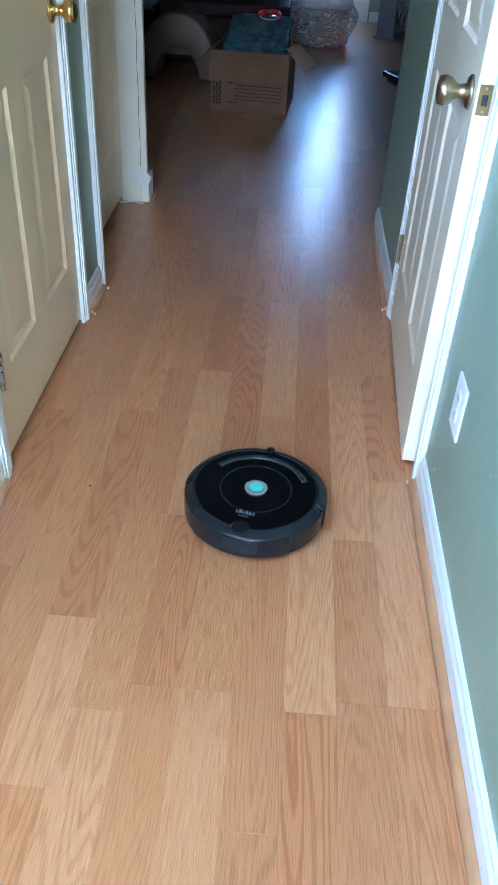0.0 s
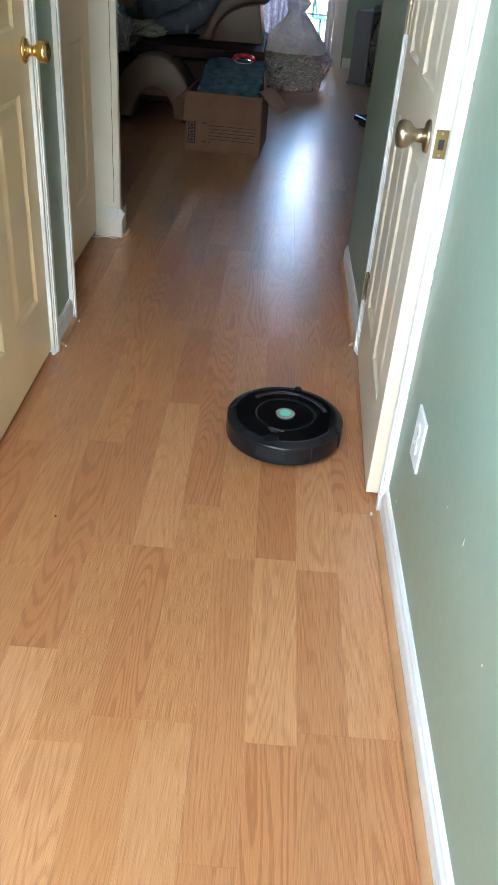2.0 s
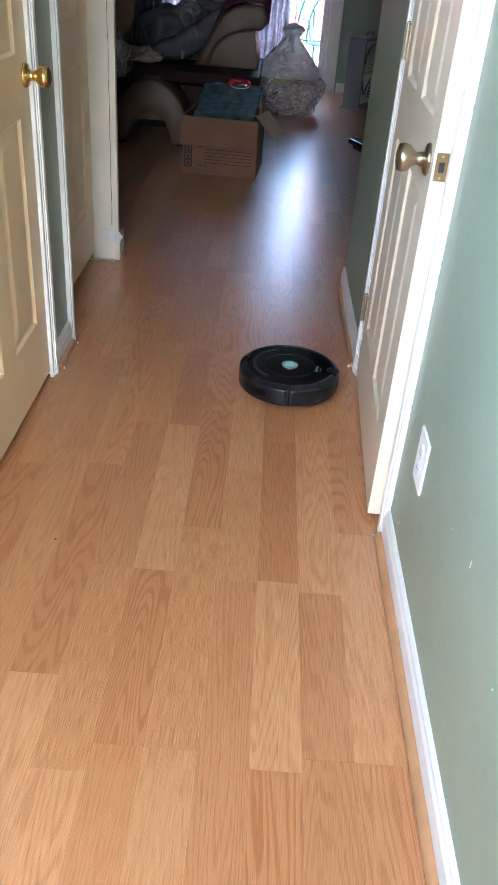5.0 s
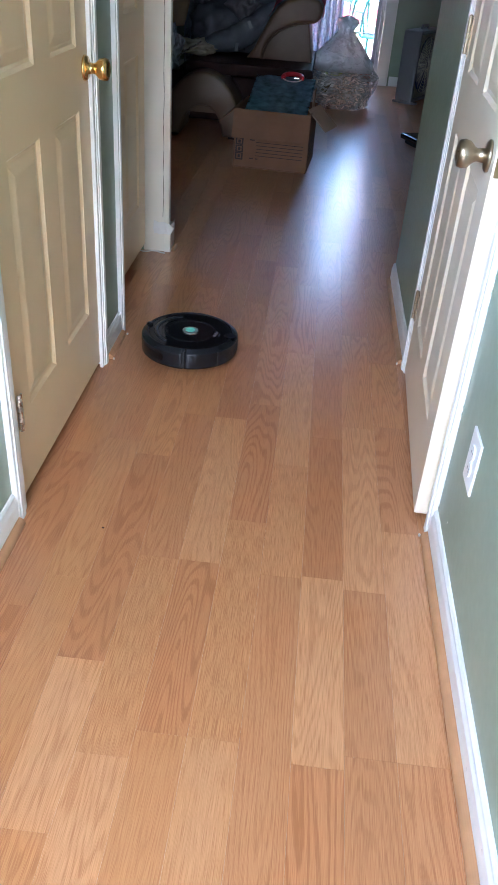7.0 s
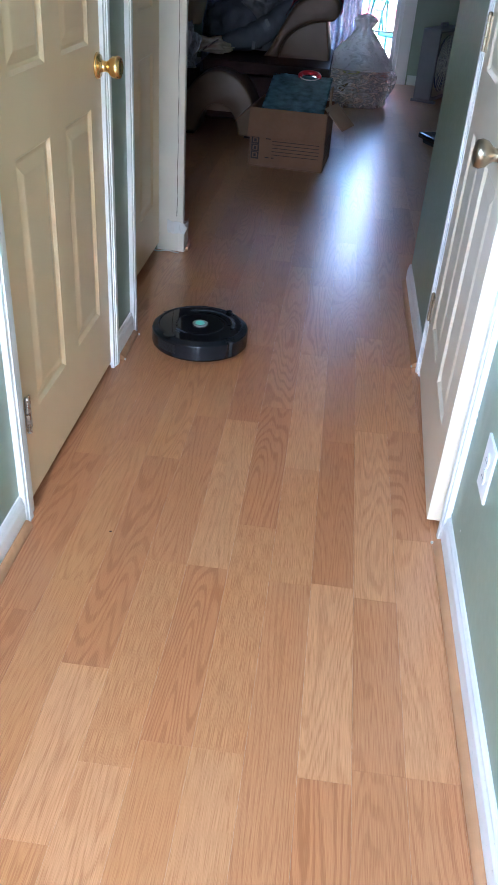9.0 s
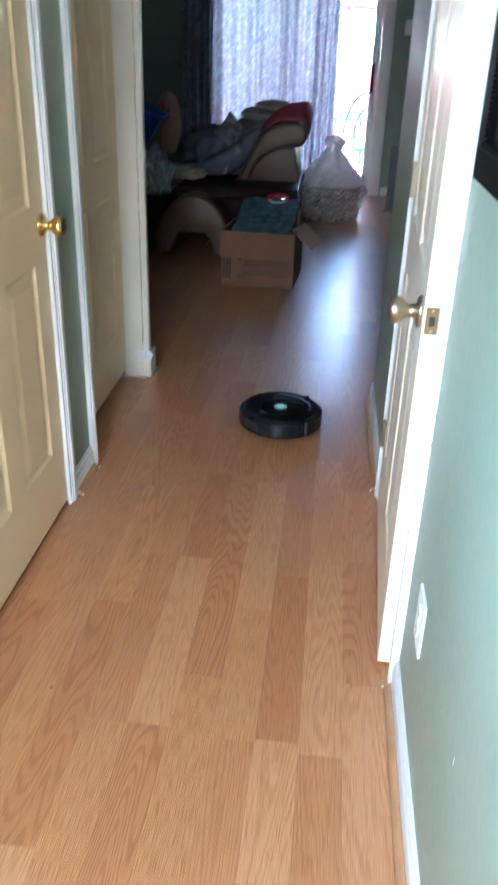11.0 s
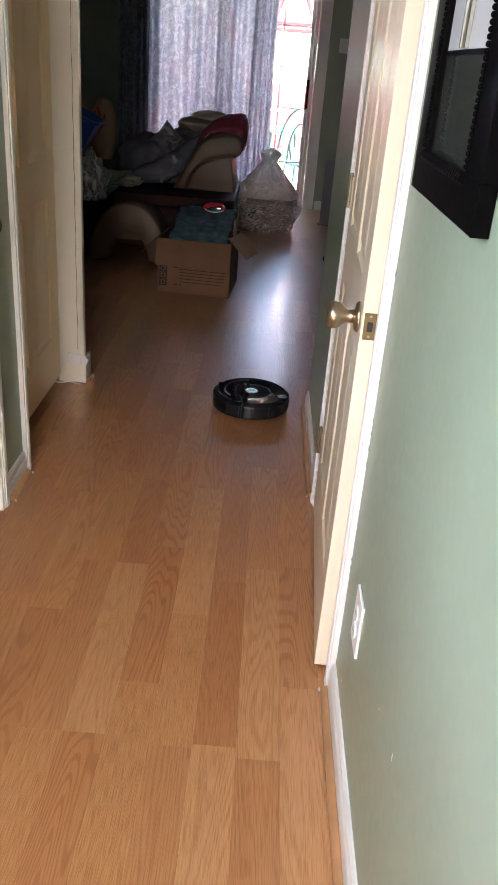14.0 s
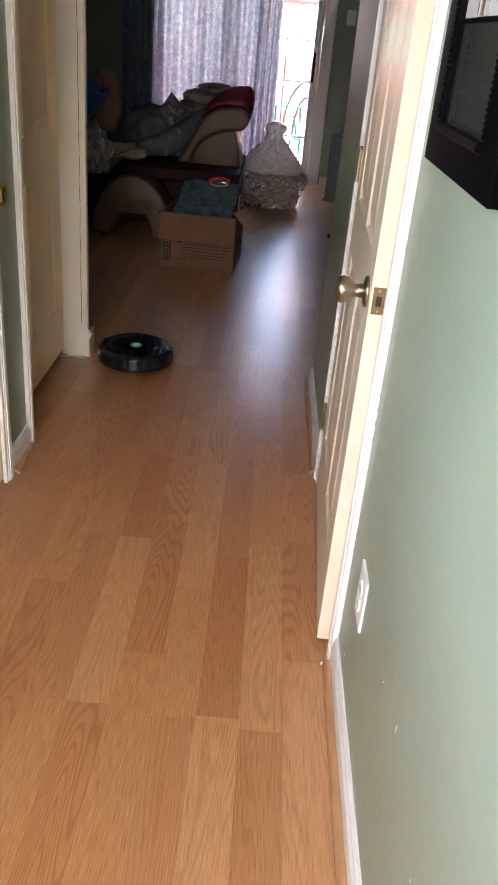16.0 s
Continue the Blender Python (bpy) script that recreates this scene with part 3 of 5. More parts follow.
def panel_door(name, m, width, label, knob_mat, knob_z, hinges=True, hinge_mat=None, knob_y=None, height=2.02, hinge_y=0.0, hinge_x=0.0, paint=WARMCREAM, gap=0.02):
    """Six-panel moulded door: front face at x = 0 looking along +x, hinge edge at y = 0."""
    d = empty(name, m, label, "door", kind="structure")
    t, st, mid = 0.035, 0.115, 0.115
    pw = (width - 2 * st - mid) / 2
    rows = ((0.232, 0.82), (0.975, 1.595), (1.70, 1.905))
    cols = ((st, st + pw), (st + pw + mid, width - st))
    bm = box(-t, 0.0, gap, -0.010, width, height)
    part("core", bm, paint, d)
    bm = bmesh.new()
    for y0, y1 in ((0.0, st), (width - st, width), (st + pw, st + pw + mid)):
        box(-0.0099, y0, gap, 0.0, y1, height, bm)
    zs = [gap] + [z for r in rows for z in r] + [height]
    for c0, c1 in cols:
        for z0, z1 in zip(zs[0::2], zs[1::2]):
            box(-0.0099, c0, z0, -0.00005, c1, z1, bm)
    part("stiles_and_rails", bm, paint, d)
    for c0, c1 in cols:
        for z0, z1 in rows:
            bm = bmesh.new()
            loops = []
            for inset, x in ((0.0, -0.0005), (0.008, -0.0075), (0.016, -0.0085), (0.042, -0.0015), (0.048, -0.001)):
                loops.append([bm.verts.new((x, yy, zz)) for yy, zz in ((c0 + inset, z0 + inset), (c1 - inset, z0 + inset), (c1 - inset, z1 - inset), (c0 + inset, z1 - inset))])
            for a, b2 in zip(loops, loops[1:]):
                for i in range(4):
                    bm.faces.new((a[i], a[(i + 1) % 4], b2[(i + 1) % 4], b2[i]))
            bm.faces.new(loops[-1])
            bmesh.ops.recalc_face_normals(bm, faces=bm.faces)
            part("panel", bm, paint, d)
    knob(d, knob_mat, knob_y or width - 0.064, knob_z, 0.0, "round metal door knob")
    if hinges:
        for z in (0.255, 1.05, 1.83):
            hinge(d, hinge_mat or knob_mat, hinge_y, z, hinge_x)
    return d


door_1 = panel_door("door_1", pose(XL - 0.001, D1Y0, 0.0), D1Y1 - D1Y0, "closed cream six-panel closet door with polished brass knob", BRASS, 0.917, hinge_mat=STEEL, knob_y=0.736, hinge_y=0.026, hinge_x=0.003)
door_2 = panel_door("door_2", pose(XL - 0.086, D2Y0, 0.0), D2Y1 - D2Y0, "closed cream six-panel door set back in its frame", BRASS, 0.90, hinges=False, knob_y=0.064, gap=0.034)
door_3 = panel_door("door_3", pose(XR - 0.010, D3Y1 - 0.003, 0.0, 0, 0, 180 - 2.3), 0.811, "cream six-panel closet door standing slightly open", ANTIQUE, 0.90, hinge_mat=ANTIQUE, paint=CREAM)
sp = part("strike_plate", box(-0.030, 0.8112, 0.872, -0.005, 0.8128, 0.928), LATCHBRASS, door_3, "brass latch plate", bevel=0.0008)
part("latch_bolt", box(-0.023, 0.8130, 0.890, -0.012, 0.817, 0.910), SOFTGREY, sp, "steel spring latch", bevel=0.001)
bm = bmesh.new()
for z in (0.879, 0.921):
    bmesh.ops.create_cone(bm, cap_ends=True, segments=12, radius1=0.0028, radius2=0.0028, depth=0.0012, matrix=pose(-0.0175, 0.8130, z, 90, 0, 0))
part("screw", bm, ANTIQUE, sp)


# ---- wall plates ----
def wall_plate(name, m, label, width, height, switch=False):
    p = empty(name, m, label, "wall plate")
    part("plate", box(0.0002, -width / 2, -height / 2, 0.006, width / 2, height / 2), PLATE, p, bevel=0.002)
    if switch:
        part("toggle", box(0.004, -0.004, -0.004, 0.014, 0.004, 0.012), PLATE, p)
    else:
        for s in (-1, 1):
            soc = part("socket", revolve([(0.0, 0.0), (0.0165, 0.0), (0.0165, 0.0035), (0.0, 0.0035)], n=20), PLATE, p, m=pose(0.0055, 0, s * 0.02, 0, 90, 0))
            bm = bmesh.new()
            for q in (-0.006, 0.006):
                box(-0.004, q - 0.001, 0.0034, 0.005, q + 0.001, 0.0039, bm)
            part("slot", bm, FANGREY, soc)
    return p


wall_plate("power_outlet", pose(XR, 1.937, 0.364, 0, 0, 180), "white duplex power outlet plate on the green wall", 0.084, 0.124)
wall_plate("light_switch", pose(0.748, FAR, 1.575, 0, 0, -90), "white light switch plate on the far green wall", 0.085, 0.13, True)

# ---- picture on the right wall ----
pic = empty("picture_frame", pose(XR, 1.990, 1.203, 0, 0, 180), "black beaded wooden picture frame with glazed print on the green wall", "picture frame")
PW, PH, PF, PD = 0.432, 0.86, 0.078, 0.022
PB = 0.058
for nm, b in (("bottom_rail", (0.0005, 0, 0, PD, PW, PB)), ("top_rail", (0.0005, 0, PH - PF, PD, PW, PH)), ("side_rail", (0.0005, 0, PB, PD, PF, PH - PF)), ("side_rail", (0.0005, PW - PF, PB, PD, PW, PH - PF))):
    part(nm, box(*b), BLACKFRAME, pic, bevel=0.0012)
part("print", box(0.004, PF, PB, 0.012, PW - PF, PB + 0.134), PICGLASS, pic, "dark lower band of the print under glass")
part("mat", box(0.004, PF, PB + 0.135, 0.0125, PW - PF, PH - PF), MATBOARD, pic, "grey mat board under glass")
part("inner_edge", box(0.010, PF, PB + 0.131, 0.015, PW - PF, PB + 0.137), BLACKFRAME, pic)
bm = bmesh.new()
for i in range(3):
    tube([(0.0130, 0.175 + 0.015 * i, PB + 0.139), (0.0130, 0.17 + 0.02 * i, PB + 0.35), (0.0130, 0.15 + 0.035 * i, PB + 0.55)], 0.005, 6, bm)
part("painted_stems", bm, STEMS, pic, "olive plant stems of the print")
bead = bmesh.new()
bmesh.ops.create_icosphere(bead, subdivisions=2, radius=0.0036)
bead_me = bpy.data.meshes.new("bead")
bead.to_mesh(bead_me)
bead.free()
bead_me.materials.append(BLACKFRAME)
bead_me.polygons.foreach_set("use_smooth", [True] * len(bead_me.polygons))
z = PB + 0.01
while z < PH - PF:
    for y in (PF - 0.004, PW - PF + 0.004):
        o = new("bead", bead_me)
        o.location, o.parent = (PD + 0.001, y, z), pic
    z += 0.0072
part("twist_rail", tube([(PD + 0.001, PF - 0.004 + 0.006 * i, PB - 0.004 + 0.0015 * (i % 2)) for i in range(int((PW - 2 * PF) / 0.006) + 2)], 0.0075, 8), BLACKFRAME, pic, "rope-turned lower moulding")

# ---- sliding patio door and curtain ----
sl = empty("window_1", pose(0, 0, 0), "white vinyl sliding patio door with gridded glass", "patio door", kind="structure")
FY = FAR + 0.03
for nm, b in (("window_frame", (SLX0, FAR - 0.018, 0.0, SLX0 + 0.06, FY + 0.09, SLTOP)), ("window_frame", (SLX1 - 0.035, FAR - 0.018, 0.0, SLX1, FY + 0.09, SLTOP)),
              ("window_frame", (SLX0 + 0.06, FAR - 0.018, SLTOP - 0.06, SLX1 - 0.035, FY + 0.09, SLTOP)), ("window_sill", (SLX0 + 0.06, FY, 0.0, SLX1 - 0.035, FY + 0.09, 0.045)),
              ("sash_stile", (-0.46, FY + 0.02, 0.046, -0.38, FY + 0.06, SLTOP - 0.061)), ("sash_stile", (SLX1 - 0.072, FY + 0.01, 0.046, SLX1 - 0.036, FY + 0.05, SLTOP - 0.061))):
    part(nm, box(*b), VINYL, sl, bevel=0.003)
for x0, x1, y in ((SLX0 + 0.061, -0.461, FY + 0.066), (-0.379, SLX1 - 0.073, FY + 0.032)):
    p = part("pane", box(x0, y, 0.05, x1, y + 0.005, SLTOP - 0.062), GLASS, sl)
    p.visible_shadow = False
    bm = bmesh.new()
    w3 = (x1 - x0) / 3
    for i in (1, 2):
        box(x0 + i * w3 - 0.008, y + 0.006, 0.05, x0 + i * w3 + 0.008, y + 0.014, SLTOP - 0.062, bm)
    for z in (0.45, 0.97, 1.35, 1.72):
        box(x0, y + 0.0065, z - 0.008, x1, y + 0.0135, z + 0.008, bm)
    part("grille_bars", bm, VINYL, sl)
part("handle", box(SLX1 - 0.066, FY - 0.02, 0.98, SLX1 - 0.042, FY + 0.009, 1.25), DARKWOOD, sl, "brown pull handle", bevel=0.004)
for x0, x1 in ((SLX0 - 0.10, SLX0 - 0.001), (SLX1 + 0.001, SLX1 + 0.115)):
    part("casing", box(x0, FAR - 0.02, 0, x1, FAR - 0.0005, SLTOP + 0.1), TRIM, sl, bevel=0.004)
part("casing", box(SLX0, FAR - 0.02, SLTOP + 0.001, SLX1, FAR - 0.0005, SLTOP + 0.1), TRIM, sl, bevel=0.004)
# glazing of the openings near the camera
w3 = empty("window_3", pose(0, 0, 0), "white framed side window of the hall", "window", kind="structure")
bm = bmesh.new()
for b in ((XL - T, 0.3, 0.95, XL, 0.34, 2.05), (XL - T, 1.36, 0.95, XL, 1.4, 2.05), (XL - T, 0.34, 0.95, XL, 1.36, 0.99), (XL - T, 0.34, 2.01, XL, 1.36, 2.05)):
    box(*b, bm)
part("window_frame", bm, TRIM, w3)
d4 = empty("door_4", pose(0, 0, 0), "glazed white front door behind the camera", "door", kind="structure")
bm = bmesh.new()
for b in ((-0.6, -1.58, 0.0, -0.55, -1.52, 2.1), (0.25, -1.58, 0.0, 0.3, -1.52, 2.1), (-0.55, -1.58, 0.0, 0.25, -1.52, 0.25), (-0.55, -1.58, 2.0, 0.25, -1.52, 2.1)):
    box(*b, bm)
part("door_frame", bm, TRIM, d4)


def curtain(name, x0, x1, y, folds, depth, seed, label):
    """A hanging cloth with folds that narrow towards its heading."""
    bm = bmesh.new()
    n, rows = int(folds * 12), 24
    grid = []
    for j in range(rows + 1):
        z = 0.025 + (2.46 - 0.025) * j / rows
        line = []
        for i in range(n + 1):
            u = i / n
            ph = 2 * math.pi * (folds * u + 0.35 * math.sin(5.1 * u + seed))
            wob = noise.noise(Vector((u * 7, z * 0.8, seed)))
            dd = depth * (0.75 + 0.4 * noise.noise(Vector((u * 5, seed, 3.0))))
            line.append(bm.verts.new((x0 + (x1 - x0) * u + 0.012 * wob, y + dd * math.sin(ph) + 0.015 * wob, z)))
        grid.append(line)
    for j in range(rows):
        for i in range(n):
            bm.faces.new((grid[j][i], grid[j][i + 1], grid[j + 1][i + 1], grid[j + 1][i]))
    ob = finish(name, bm, CURTAIN, smooth=True)
    return tagged(ob, label, "curtain", "curtains of the patio door")


curtain("curtain", -1.46, -1.15, FAR - 0.13, 5, 0.045, 1.0, "dark gathered blue-violet damask curtain beside the patio door")
curtain("curtain", -1.17, -0.10, FAR - 0.10, 9, 0.05, 2.0, "blue-violet damask curtain glowing with daylight")
curtain("curtain", -0.14, 0.085, FAR - 0.12, 3, 0.05, 3.0, "gathered blue-violet damask curtain edge")
rod = empty("curtain_rod", pose(0, 0, 0), "dark metal curtain rod above the patio door", "curtain rod")
part("pole", tube([(-1.75, FAR - 0.12, 2.472), (0.6, FAR - 0.12, 2.472)], 0.011, 12), BLACKFRAME, rod)
for x in (-1.7, 0.55):
    part("bracket", box(x - 0.01, FAR - 0.13, 2.45, x + 0.01, FAR - 0.0005, 2.485), BLACKFRAME, rod)

# ---- outdoors ----
tagged(finish("ground", box(-60, FAR + 0.15, -0.75, 60, 160, -0.70), LAWN), "dry lawn behind the house", "ground", kind="structure")
bm = bmesh.new()
for i in range(26):
    box(-2.4, FAR + 0.16 + 0.145 * i, -0.10, 3.2, FAR + 0.30 + 0.145 * i, -0.07, bm)
for x in (-2.2, 0.4, 3.0):
    box(x, FAR + 0.2, -0.70, x + 0.1, FAR + 3.9, -0.101, bm)
tagged(finish("deck", bm, DECK), "pinkish weathered wooden deck boards", "deck", kind="structure")
chair = empty("patio_chair", pose(0.52, 10.35, -0.07, 0, 0, 160), "teal painted metal patio chair with arched back", "chair")
bm = bmesh.new()
part("seat", revolve([(0.0, 0.40), (0.21, 0.40), (0.225, 0.41), (0.21, 0.42), (0.0, 0.415)], n=24), TEAL, chair)
part("back_hoop", tube([(0.28 * math.cos(a), 0.2 + 0.05 * math.sin(a), 0.42 + 0.6 * math.sin(a)) for a in np.linspace(0, math.pi, 17)], 0.012), TEAL, chair)
part("back_panel", tube([(0.15 * math.cos(a), 0.22 + 0.03 * math.sin(a), 0.42 + 0.44 * math.sin(a)) for a in np.linspace(0, math.pi, 13)], 0.012), TEAL, chair)
for s in (-1, 1):
    part("armrest", tube([(s * 0.24, 0.2, 0.60), (s * 0.28, 0.05, 0.64), (s * 0.27, -0.15, 0.62), (s * 0.24, -0.2, 0.42)], 0.012), TEAL, chair)
    for y in (-0.18, 0.18):
        part("leg", tube([(s * 0.18, y, 0.40), (s * 0.22, y * 1.25, 0.008)], 0.011), TEAL, chair)
table = empty("patio_table", pose(0.1, 11.3, -0.07), "round teal metal patio table on the deck", "table")
part("tabletop", revolve([(0.0, 0.69), (0.42, 0.69), (0.44, 0.70), (0.42, 0.715), (0.0, 0.715)], n=32), TEAL, table)
for a in range(4):
    part("leg", tube([(0.3 * math.cos(a * 1.571), 0.3 * math.sin(a * 1.571), 0.69), (0.36 * math.cos(a * 1.571), 0.36 * math.sin(a * 1.571), 0.008)], 0.014), TEAL, table)
fence = empty("deck_railing", pose(0, 13.1, -0.07), "weathered red wooden bench railing at the deck edge", "railing")
for z, h in ((0.62, 0.2), (0.88, 0.3), (0.30, 0.2)):
    part("rail_board", box(-2.3, 0, z, 3.1, 0.035, z + h), REDPAINT, fence)
for i in range(6):
    part("post", box(-2.25 + i * 1.05, 0.036, 0.0, -2.16 + i * 1.05, 0.125, 1.22), REDPAINT, fence)
swing = empty("swing_set", pose(0.42, 17.5, -0.7), "red wooden swing set in the garden", "swing set")
for y in (0.0, 2.8):
    for q in (-1, 1):
        part("leg", tube([(1.64 * q, y, 0.0), (0.06 * q, y, 3.95)], 0.075), REDPAINT, swing)
    part("brace", tube([(-0.52, y, 2.80), (0.52, y, 2.80)], 0.075), REDPAINT, swing)
part("beam", tube([(0, -0.3, 4.02), (0, 3.1, 4.02)], 0.09), REDPAINT, swing)
part("slide", rot_box(pose(0.5, 3.4, 1.6, 0, 28, 0), 0.06, 0.5, 3.0), TEAL, swing, "teal plastic slide")
shed = empty("garden_house", pose(-1.0, 34.0, -0.7), "pale sided neighbouring house beyond the garden", "house")
part("wall", box(-9, 0, 0, 9, 7, 4.6), SIDING, shed)
part("roof", extrude_outline([(-0.6, 4.55), (3.5, 7.6), (7.6, 4.55), (7.6, 4.45), (3.5, 7.45), (-0.6, 4.45)], -9.5, 9.5), TAPE, shed)
for x in (-6, -2, 2.5, 6):
    part("window", box(x, -0.03, 1.2, x + 1.1, 0.0, 2.6), VINYL, shed)


def tree(x, y, h, seed):
    t = empty("tree", pose(x, y, -0.7), "leafy green garden tree beyond the deck", "tree", "garden trees")
    rg = random.Random(seed)
    bm = bmesh.new()
    tube([(0, 0, 0), (0.06, 0.03, h * 0.3), (0.0, 0.1, h * 0.6)], 0.13, 8, bm)
    tips = []
    for i in range(9):
        a = rg.uniform(0, 6.28)
        b0 = Vector((0.03, 0.05, h * rg.uniform(0.3, 0.6)))
        tip = b0 + Vector((math.cos(a) * h * 0.22, math.sin(a) * h * 0.22, h * rg.uniform(0.12, 0.35)))
        tube([b0, (b0 + tip) / 2 + Vector((0, 0, 0.1)), tip], 0.04, 6, bm)
        tips.append(tip)
    part("trunk", bm, BARK, t)
    verts, faces = [], []
    for k in range(1500):
        c = rg.choice(tips) + Vector((rg.gauss(0, 0.5), rg.gauss(0, 0.5), rg.gauss(0, 0.42)))
        e = Euler((rg.uniform(0, 6), rg.uniform(0, 6), rg.uniform(0, 6))).to_matrix()
        s = rg.uniform(0.07, 0.14)
        i = len(verts)
        verts += [tuple(c + e @ Vector(p)) for p in ((-s, 0, 0), (0, -s * 0.5, 0), (s, 0, 0), (0, s * 0.5, 0.02))]
        faces.append((i, i + 1, i + 2, i + 3))
    me = bpy.data.meshes.new("crown")
    me.from_pydata(verts, [], faces)
    me.materials.append(LEAF)
    o = new("crown", me)
    o.parent = t


for i, (x, y, h) in enumerate(((-4.0, 24.0, 6.0), (5.0, 26.0, 6.5), (-3.0, 29.0, 5.0))):
    tree(x, y, h, i + 5)

# ---- living room: carton ----
BX0, BX1, BY0, BY1, BZ = -0.528, -0.068, 5.60, 6.06, 0.34
carton = empty("cardboard_box", pose((BX0 + BX1) / 2, (BY0 + BY1) / 2, 0, 0, 0, -4), "open brown cardboard moving box with printed lines on the floor", "box")
bw, bd = (BX1 - BX0) / 2, (BY1 - BY0) / 2
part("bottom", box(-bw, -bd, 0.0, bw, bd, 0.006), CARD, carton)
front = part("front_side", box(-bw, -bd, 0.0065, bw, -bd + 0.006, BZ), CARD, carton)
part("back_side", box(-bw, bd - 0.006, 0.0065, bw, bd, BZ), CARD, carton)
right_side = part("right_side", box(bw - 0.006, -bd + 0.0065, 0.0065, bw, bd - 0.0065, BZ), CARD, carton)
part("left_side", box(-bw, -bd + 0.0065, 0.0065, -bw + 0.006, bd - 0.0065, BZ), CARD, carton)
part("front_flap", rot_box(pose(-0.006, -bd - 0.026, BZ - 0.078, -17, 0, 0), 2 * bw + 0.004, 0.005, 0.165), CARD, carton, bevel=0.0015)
# window light on this flap is put into its brighter colour
part("right_flap", rot_box(pose(bw + 0.060, -0.05, BZ - 0.040, 0, -48, -14), 0.005, 0.23, 0.17), CARDBRIGHT, carton, bevel=0.0015)
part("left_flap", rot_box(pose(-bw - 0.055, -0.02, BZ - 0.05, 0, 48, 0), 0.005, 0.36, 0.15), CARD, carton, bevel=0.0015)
part("back_flap", rot_box(pose(bw - 0.02, bd - 0.10, BZ + 0.03, 0, 0, 0), 0.005, 0.16, 0.12), CARDBRIGHT, carton)
bm = bmesh.new()
for i in range(5):
    box(-bw + 0.14, -bd - 0.0016, 0.155 - i * 0.02, bw - 0.03, -bd - 0.0004, 0.1585 - i * 0.02, bm)
for x, z, s in ((-bw + 0.10, 0.165, 0.03), (-bw + 0.10, 0.055, 0.025), (-bw + 0.14, 0.055, 0.015)):
    box(x, -bd - 0.0016, z, x + s, -bd - 0.0004, z + 0.006, bm)
part("printed_lines", bm, INK, front, "dark printed lines")
bm = bmesh.new()
for i in range(3):
    for q in ((0.0, 0.0, 0.048, 0.008), (0.0, 0.036, 0.048, 0.042), (0.0, 0.008, 0.009, 0.036), (0.039, 0.008, 0.048, 0.036), (0.016, 0.012, 0.032, 0.030)):
        box(-bw + 0.012 + q[0], -bd - 0.0016, 0.045 + i * 0.044 + q[1], -bw + 0.012 + q[2], -bd - 0.0004, 0.045 + i * 0.044 + q[3], bm)
part("printed_symbols", bm, INK, front, "dark printed handling symbols")
bm = bmesh.new()
for i in range(4):
    box(bw + 0.0004, -bd + 0.05, 0.07 + i * 0.03, bw + 0.0015, bd - 0.12, 0.073 + i * 0.03, bm)
part("printed_lines", bm, INK, right_side)

sheet = empty("wrapped_pillow", pose((BX0 + BX1) / 2 + 0.01, (BY0 + BY1) / 2, BZ - 0.03, 15, 0, -3), "flat blue printed package in clear film lying on the open box", "package")
bm = bmesh.new()
nx, ny = 24, 28
g = [[bm.verts.new((-0.19 + 0.38 * i / nx, -0.20 + 0.52 * j / ny, 0.075 + 0.005 * noise.fractal(Vector((i * 0.35, j * 0.3, 2.0)), 1.0, 2.0, 3))) for i in range(nx + 1)] for j in range(ny + 1)]
for j in range(ny):
    for i in range(nx):
        bm.faces.new((g[j][i], g[j][i + 1], g[j + 1][i + 1], g[j + 1][i]))
bmesh.ops.solidify(bm, geom=list(bm.faces), thickness=0.05)
part("blue_cover", bm, BLUEFILM, sheet, smooth=True)
toy = empty("ring_rattle", pose(-0.23, 6.04, 0.466, 14, 0, 0), "red and white plastic ring lying on the blue package", "toy")
part("red_half", tube([(0.060 * math.cos(a), 0.052 * math.sin(a), 0.012) for a in np.linspace(-0.2, math.pi + 0.2, 15)], 0.014, 10), REDP, toy, smooth=True)
part("white_half", tube([(0.060 * math.cos(a), 0.052 * math.sin(a), 0.006) for a in np.linspace(math.pi + 0.22, 2 * math.pi - 0.22, 13)], 0.0035, 10), WHITEP, toy, smooth=True)


# ---- living room: sofas ----
def arch_outline(r_out, r_in, cx, base, lean=0.0, n=16):
    pts = []
    for a in np.linspace(math.pi, 0, n):
        pts.append((cx + r_out * math.cos(a) + lean, base + r_out * 1.45 * math.sin(a)))
    for a in np.linspace(0, math.pi, n):
        pts.append((cx + r_in * math.cos(a), base + r_in * 1.35 * math.sin(a)))
    return pts


ARM_HEAD = (-0.172, 0.802)
ARM_BACK = [(-0.60, 0.478), (-0.555, 0.535), (-0.507, 0.637), (-0.451, 0.740), (-0.401, 0.815), (-0.334, 0.861), (-0.25, 0.883)]
ARM_ROLL = [(ARM_HEAD[0] + 0.084 * math.cos(q), ARM_HEAD[1] + 0.082 * math.sin(q)) for q in np.linspace(radians(84), radians(-72), 14)]


def arm_belly(grow=0.0):
    """The inner edge of the roll: a quarter oval from under its head down to the rail."""
    return [(-0.170 - (0.318 - grow) * math.sin(q), 0.478 + (0.246 - grow) * math.cos(q)) for q in np.linspace(0.02, math.pi / 2, 12)]


